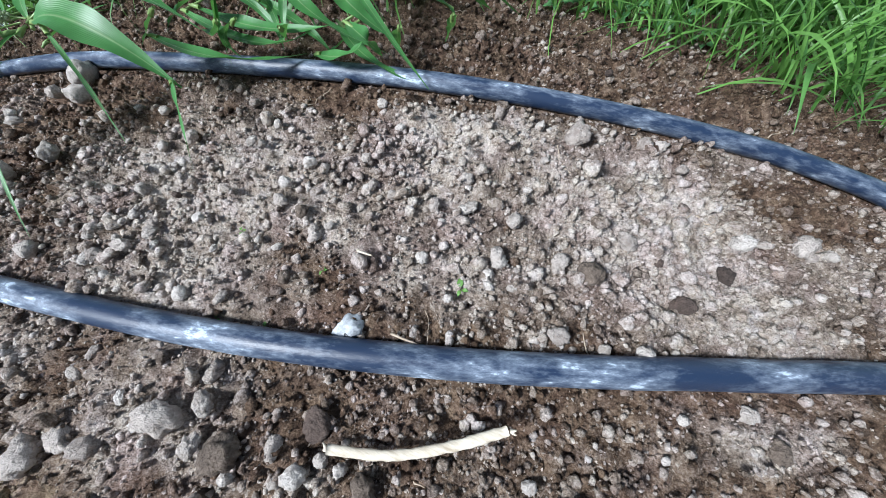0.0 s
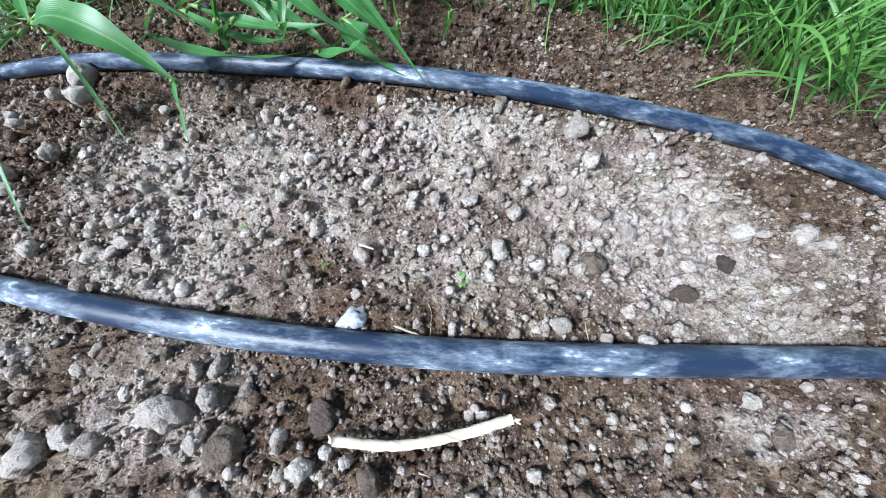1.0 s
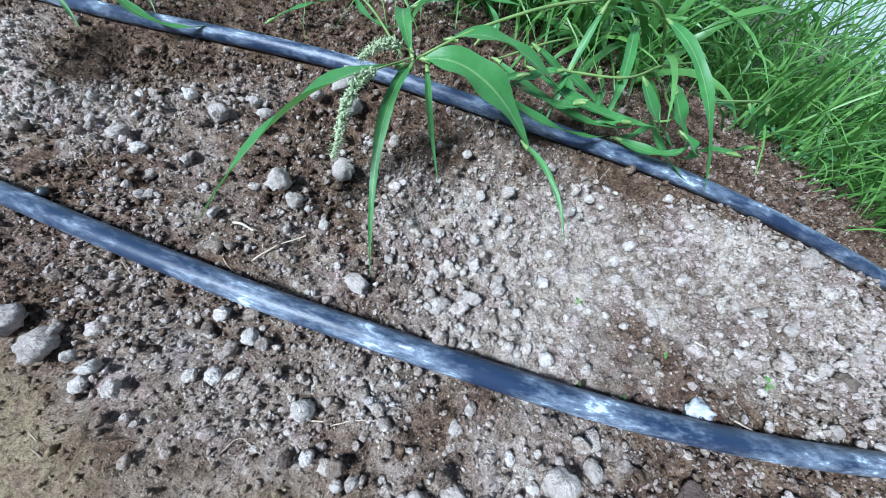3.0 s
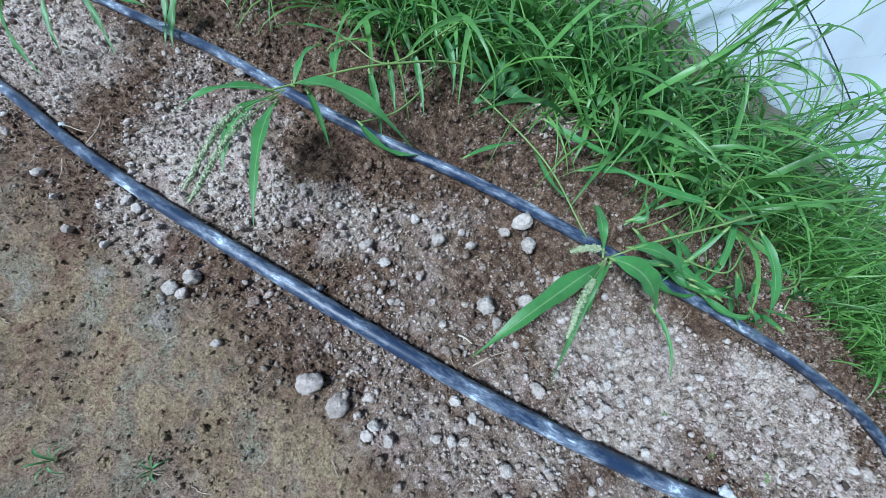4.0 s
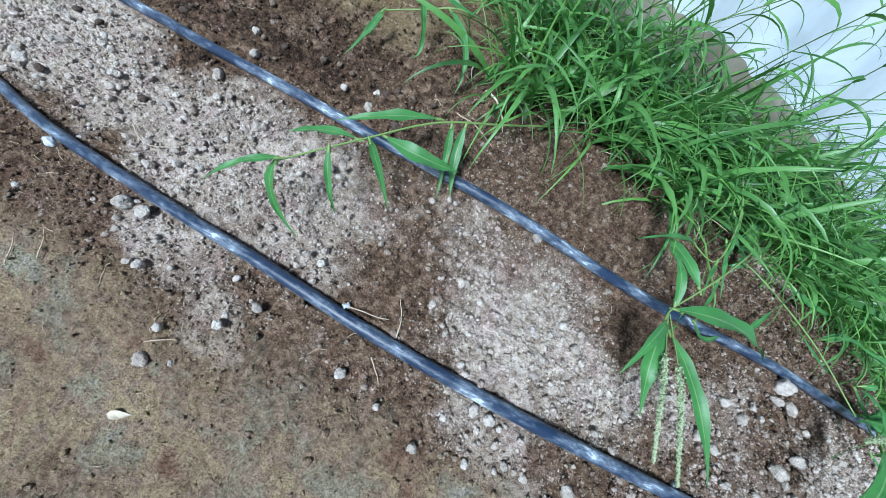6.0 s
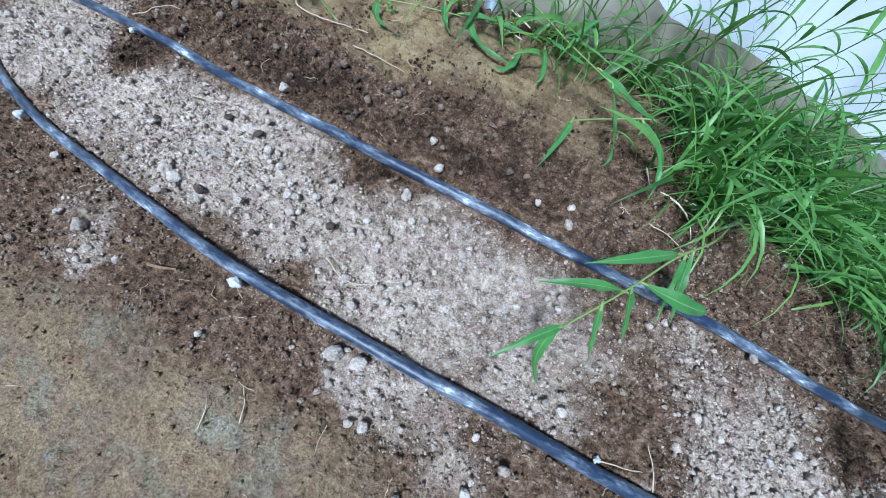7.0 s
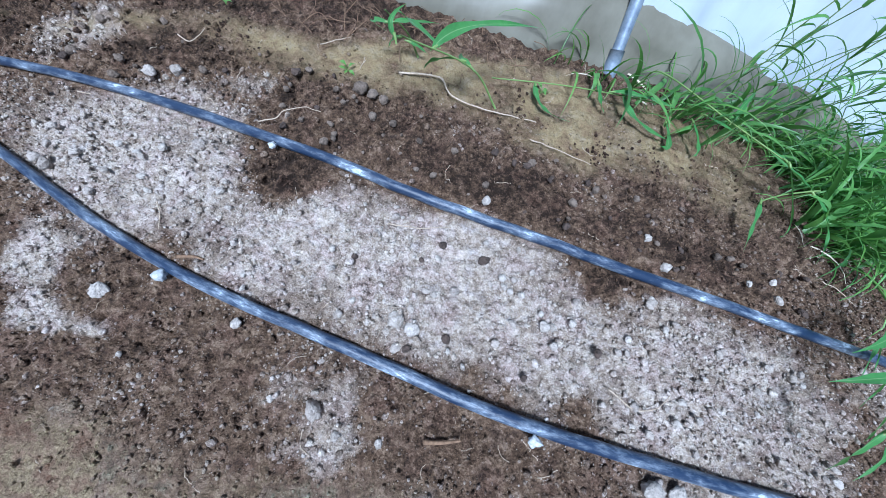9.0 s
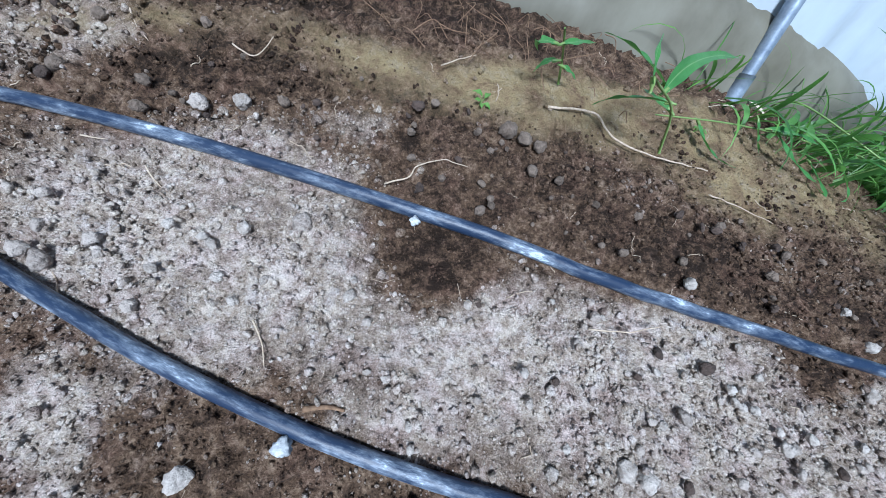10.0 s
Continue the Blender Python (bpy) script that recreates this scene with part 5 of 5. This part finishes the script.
grass_plant(
    "bright green grass plant at the edge of the bare soil",
    stems=[[(-1.0769, 0.4263, 0.1702), (-1.1427, 0.3995, 0.1542), (-1.1861, 0.3743, 0.144)], [(-1.3287, 0.6201, 0.1226), (-1.2338, 0.506, 0.1574), (-1.1602, 0.4351, 0.1781)]],
    leaves=[((-1.1861, 0.3743, 0.144), (-1.1908, 0.3395, 0.1303), (-1.2017, 0.2914, 0.1143), 0.0122), ((-1.0976, 0.4147, 0.1692), (-1.046, 0.3749, 0.1528), (-1.0321, 0.3266, 0.1206), 0.0136), ((-1.2687, 0.5206, 0.1412), (-1.2273, 0.4774, 0.1593), (-1.1713, 0.4965, 0.149), 0.0136), ((-1.1798, 0.4802, 0.1624), (-1.1267, 0.4481, 0.1668), (-1.0647, 0.4445, 0.157), 0.0163), ((-1.1687, 0.4402, 0.1778), (-1.1165, 0.4333, 0.1677), (-0.9705, 0.4759, 0.1443), 0.0150), ((-1.3008, 0.5262, 0.0996), (-1.3098, 0.4584, 0.1005), (-1.3455, 0.4622, 0.1027), 0.0122), ((-1.2662, 0.5277, 0.1219), (-1.2509, 0.4798, 0.1121), (-1.2543, 0.4657, 0.1023), 0.0122), ((-1.2338, 0.506, 0.1574), (-1.2239, 0.5371, 0.1769), (-1.1971, 0.5766, 0.1851), 0.0109), ((-1.1602, 0.4351, 0.1781), (-1.1161, 0.3708, 0.1425), (-1.1166, 0.3458, 0.1227), 0.0109)],
    seeds=[],
)
grass_plant(
    "upright young grass plant rooted in sandy soil beside the post",
    stems=[[(-1.6059, 0.4329, 0.0441), (-1.6687, 0.4181, 0.0961), (-1.7664, 0.3561, 0.1337)], [(-1.2883, 0.565, 0.1071), (-1.4825, 0.5127, 0.0887), (-1.6275, 0.4735, 0.0612)]],
    leaves=[((-1.7271, 0.3842, 0.1196), (-1.6859, 0.436, 0.1391), (-1.5847, 0.5081, 0.1414), 0.0176), ((-1.7239, 0.3909, 0.1212), (-1.7664, 0.4028, 0.1256), (-1.7898, 0.4245, 0.1156), 0.0144), ((-1.6848, 0.4114, 0.1051), (-1.718, 0.4257, 0.0798), (-1.7319, 0.4352, 0.0517), 0.0144), ((-1.7696, 0.3494, 0.132), (-1.78, 0.3591, 0.1433), (-1.7711, 0.3888, 0.1489), 0.0080), ((-1.5564, 0.4911, 0.074), (-1.5371, 0.4499, 0.07), (-1.4828, 0.4465, 0.0719), 0.0144), ((-1.4536, 0.5295, 0.1023), (-1.4411, 0.5068, 0.0909), (-1.4212, 0.4958, 0.0808), 0.0144), ((-1.6687, 0.4181, 0.0961), (-1.6875, 0.433, 0.0929), (-1.686, 0.4614, 0.0819), 0.0112), ((-1.4226, 0.5284, 0.0998), (-1.3593, 0.538, 0.1133), (-1.263, 0.5528, 0.1156), 0.0128), ((-1.4001, 0.5332, 0.1022), (-1.3686, 0.4857, 0.0998), (-1.2745, 0.4891, 0.0965), 0.0144)],
    seeds=[],
)
grass_plant(
    "small upright grass seedling before the film skirt",
    stems=[[(-1.7479, 0.4978, 0.0194), (-1.7732, 0.4911, 0.0527), (-1.8065, 0.4598, 0.0882)]],
    leaves=[((-1.8002, 0.4647, 0.0711), (-1.8209, 0.4602, 0.0655), (-1.8029, 0.4834, 0.0458), 0.0112), ((-1.7796, 0.4797, 0.0507), (-1.7903, 0.4799, 0.0418), (-1.7951, 0.478, 0.0272), 0.0096), ((-1.7696, 0.4833, 0.0465), (-1.7517, 0.4865, 0.0441), (-1.7337, 0.492, 0.0351), 0.0080), ((-1.7942, 0.4671, 0.0722), (-1.7751, 0.4787, 0.0776), (-1.7334, 0.5238, 0.0689), 0.0096)],
    seeds=[],
)
grass_plant(
    "grey-green toothed herb rosette among the grass",
    stems=[],
    leaves=[((-0.4844, 0.396, 0.0919), (-0.4585, 0.443, 0.1027), (-0.439, 0.5037, 0.0911), 0.0256), ((-0.4844, 0.396, 0.0919), (-0.4509, 0.3992, 0.0933), (-0.418, 0.4198, 0.0761), 0.0224), ((-0.4844, 0.396, 0.0919), (-0.515, 0.3615, 0.118), (-0.5521, 0.367, 0.1095), 0.0240), ((-0.4844, 0.396, 0.0919), (-0.5238, 0.3914, 0.1235), (-0.5518, 0.4124, 0.1255), 0.0224), ((-0.4844, 0.396, 0.0919), (-0.4913, 0.4188, 0.117), (-0.4987, 0.4636, 0.1133), 0.0208), ((-0.4814, 0.3912, 0.092), (-0.4878, 0.3483, 0.1022), (-0.506, 0.339, 0.0924), 0.0192)],
    seeds=[],
    name="herb_rosette", category="herb", leaf=HERB_LEAF, teeth=0.25,
)
grass_plant(
    "sprawling grass plant with broad leaves and seed heads above pale crumbs",
    stems=[[(-0.47, 0.42, 0.06), (-0.52, 0.345, 0.145), (-0.584, 0.257, 0.172), (-0.632, 0.192, 0.176), (-0.658, 0.156, 0.174), (-0.668, 0.13, 0.178)]],
    leaves=[((-0.655, 0.158, 0.174), (-0.578, 0.172, 0.186), (-0.495, 0.173, 0.149), 0.028, 1), ((-0.664, 0.135, 0.178), (-0.692, 0.094, 0.194), (-0.712, 0.048, 0.186), 0.0145), ((-0.652, 0.128, 0.172), (-0.612, 0.068, 0.180), (-0.562, -0.002, 0.158), 0.0165, 1), ((-0.660, 0.132, 0.172), (-0.668, 0.082, 0.172), (-0.648, 0.030, 0.150), 0.020, 1), ((-0.655, 0.162, 0.174), (-0.668, 0.205, 0.186), (-0.680, 0.245, 0.166), 0.013), ((-0.640, 0.165, 0.172), (-0.622, 0.155, 0.142), (-0.605, 0.140, 0.112), 0.009), ((-0.625, 0.200, 0.174), (-0.655, 0.238, 0.172), (-0.678, 0.272, 0.150), 0.015, 1), ((-0.600, 0.235, 0.172), (-0.578, 0.215, 0.140), (-0.562, 0.195, 0.110), 0.010)],
    seeds=[[(-0.658, 0.150, 0.173), (-0.640, 0.066, 0.186), (-0.616, -0.019, 0.176)], [(-0.660, 0.148, 0.173), (-0.660, 0.070, 0.184), (-0.640, -0.010, 0.170)]],
)
grass_plant(
    "long grass shoot with lance-shaped leaves arching over the far pipe",
    stems=[[(-0.8619, 0.395, 0.1092), (-0.9416, 0.2967, 0.1484), (-1.0157, 0.222, 0.1697), (-1.0747, 0.1453, 0.1719), (-1.1355, 0.0701, 0.1665)]],
    leaves=[((-1.0156, 0.2262, 0.1719), (-1.0649, 0.1915, 0.1747), (-1.121, 0.1593, 0.1566), 0.0148, 1), ((-1.0777, 0.141, 0.1725), (-1.1191, 0.1295, 0.1693), (-1.1634, 0.1162, 0.1448), 0.0126, 1), ((-1.1356, 0.0719, 0.1668), (-1.1324, 0.0433, 0.1319), (-1.0966, 0.0245, 0.0895), 0.0126), ((-1.1336, 0.0739, 0.1679), (-1.163, 0.0459, 0.1692), (-1.1895, 0.015, 0.1493), 0.0104), ((-0.9861, 0.2509, 0.1625), (-0.9763, 0.2096, 0.1382), (-0.9566, 0.1708, 0.1116), 0.0133, 1), ((-1.0009, 0.2349, 0.1658), (-0.9862, 0.2012, 0.1341), (-0.9733, 0.1627, 0.1044), 0.0111), ((-1.0698, 0.1496, 0.1714), (-1.0451, 0.133, 0.1413), (-1.0184, 0.1108, 0.1065), 0.0118), ((-1.058, 0.1631, 0.1715), (-1.0058, 0.1594, 0.1788), (-0.9615, 0.1783, 0.1629), 0.0192, 1), ((-1.0993, 0.114, 0.1711), (-1.0843, 0.0852, 0.1456), (-1.0644, 0.0649, 0.1181), 0.0096)],
    seeds=[],
)
grass_plant(
    "grass plant bowing over the pipe with broad folded leaves",
    stems=[[(-0.045, 0.44, -0.02), (-0.085, 0.37, 0.085), (-0.150, 0.285, 0.118), (-0.205, 0.225, 0.122), (-0.242, 0.182, 0.116)]],
    leaves=[((-0.246, 0.170, 0.117), (-0.280, 0.098, 0.128), (-0.318, 0.015, 0.093), 0.021, 1), ((-0.243, 0.176, 0.115), (-0.240, 0.115, 0.098), (-0.225, 0.042, 0.036), 0.0105), ((-0.238, 0.184, 0.115), (-0.192, 0.190, 0.103), (-0.149, 0.187, 0.050), 0.027, 1), ((-0.155, 0.188, 0.056), (-0.122, 0.160, 0.048), (-0.100, 0.124, 0.026), 0.0055), ((-0.225, 0.205, 0.12), (-0.182, 0.222, 0.112), (-0.130, 0.225, 0.070), 0.019, 1), ((-0.075, 0.345, 0.085), (-0.030, 0.290, 0.060), (0.016, 0.267, -0.026), 0.013), ((-0.175, 0.262, 0.075), (-0.116, 0.262, 0.048), (-0.052, 0.272, 0.034), 0.013, 1), ((-0.236, 0.186, 0.112), (-0.228, 0.165, 0.072), (-0.214, 0.140, 0.035), 0.006), ((-0.248, 0.186, 0.115), (-0.268, 0.215, 0.130), (-0.280, 0.250, 0.108), 0.012, 1), ((-0.130, 0.30, 0.11), (-0.142, 0.262, 0.075), (-0.150, 0.235, 0.035), 0.007)],
    seeds=[[(-0.243, 0.180, 0.118), (-0.252, 0.125, 0.130), (-0.247, 0.078, 0.112)], [(-0.246, 0.186, 0.118), (-0.262, 0.178, 0.126), (-0.280, 0.165, 0.120)]],
)



# ---- small herbs, seedlings and weeds ----
def sprig(name, label, category, x, y, size, leaves, seed, mat, reach=0.5, rise=0.7, width=0.5, stem=True):
    """A little plant: leaves on short stems from one point in the soil."""
    rng = np.random.RandomState(seed)
    root = np.array([x, y, top(x, y) - 0.001])
    plant = thing(name, label, category, "small weeds on the bed", at=root)
    for k in range(leaves):
        a = 6.283 * (k + rng.uniform(-0.3, 0.3)) / leaves
        d = np.array([np.cos(a), np.sin(a), 0])
        s = size * rng.uniform(0.65, 1.2)
        foot = d * s * 0.25 * reach + np.array([0, 0, s * rise * rng.uniform(0.4, 1.0)])
        if stem:
            part("stem", mesh_of("stem", *tube(bend([(0, 0, 0), foot * 0.5 + (0, 0, s * 0.1), foot], 3), size * 0.035, 6), STEM), plant)
        else:
            foot = foot * 0.1
        mid, end = foot + d * s * 0.4 + (0, 0, s * (0.12 if stem else 0.45)), foot + d * s * 0.8 + (0, 0, s * rng.uniform(-0.2, 0.15 if stem else 0.6))
        v, f = blade_through(foot, mid, end, s * width, 0.0, 8, 0.2, seed + k, lens=stem)
        part("leaf", mesh_of("leaf", v, f, mat, True, {"across": np.tile([1.0, 1.5, 2.0, 2.5, 3.0], len(v) // 5)}), plant)
    return plant


for k, (x, y, s) in enumerate([(0.0899, 0.1107, 0.007), (-0.0571, 0.038, 0.006), (0.0006, 0.0923, 0.005), (-0.0737, 0.1006, 0.005), (-0.0232, 0.0443, 0.005)]):
    sprig("seedling", "tiny green seedling sprouting from pale crumbs", "seedling", x, y, s, 3, 50 + k, YOUNG_LEAF)
for k, (x, y, s) in enumerate([(0.1273, 0.4827, 0.016), (0.1561, 0.4932, 0.018), (0.1839, 0.4885, 0.015), (0.1053, 0.4871, 0.014), (0.2076, 0.5019, 0.017), (0.1426, 0.4623, 0.010), (0.082, 0.4699, 0.013), (0.235, 0.489, 0.013)]):
    sprig("clover_herb", "small round-leaved green herb at the edge of the grass", "herb", x, y, s, 7, 70 + k, HERB_LEAF, 1.6, 1.1, 0.55)
for k, (x, y, s) in enumerate([(-2.0747, 0.5154, 0.018), (-1.843, 0.4303, 0.016), (-1.5374, 0.4963, 0.014)]):
    sprig("weed_sprig", "small green weed growing in sandy soil", "weed", x, y, s, 5, 90 + k, YOUNG_LEAF, 0.8, 0.8, 0.4)
for k, (x, y, s) in enumerate([(-0.8471, -0.2836, 0.050), (-0.6626, -0.3151, 0.055), (-0.5622, -0.2648, 0.045), (-0.5967, -0.346, 0.06)]):
    sprig("weed_tuft", "grey-green narrow-leaved weed tuft on the mossy slope", "weed", x, y, 0.6 * s, 6, 100 + k, HERB_LEAF, 1.0, 0.5, 0.09, False)
for x, y, a in ((-1.1729, -0.2528, 0.4), (-0.4168, 0.4307, 1.2)):
    z = top(x, y) + 0.003
    d = np.array([np.cos(a), np.sin(a), 0.0])
    o = np.array([x, y, z])
    v, f = blade_through(-d * 0.014, (0, 0, 0.004), d * 0.014, 0.010, 0.05, 12, 0.3, 3, lens=1)
    ob = new("dry_leaf", mesh_of("dry_leaf", v, f, STRAW))
    ob.location = o
    tagged(ob, "curled whitish dry leaf lying on the soil", "leaf", "dry litter on the bed")
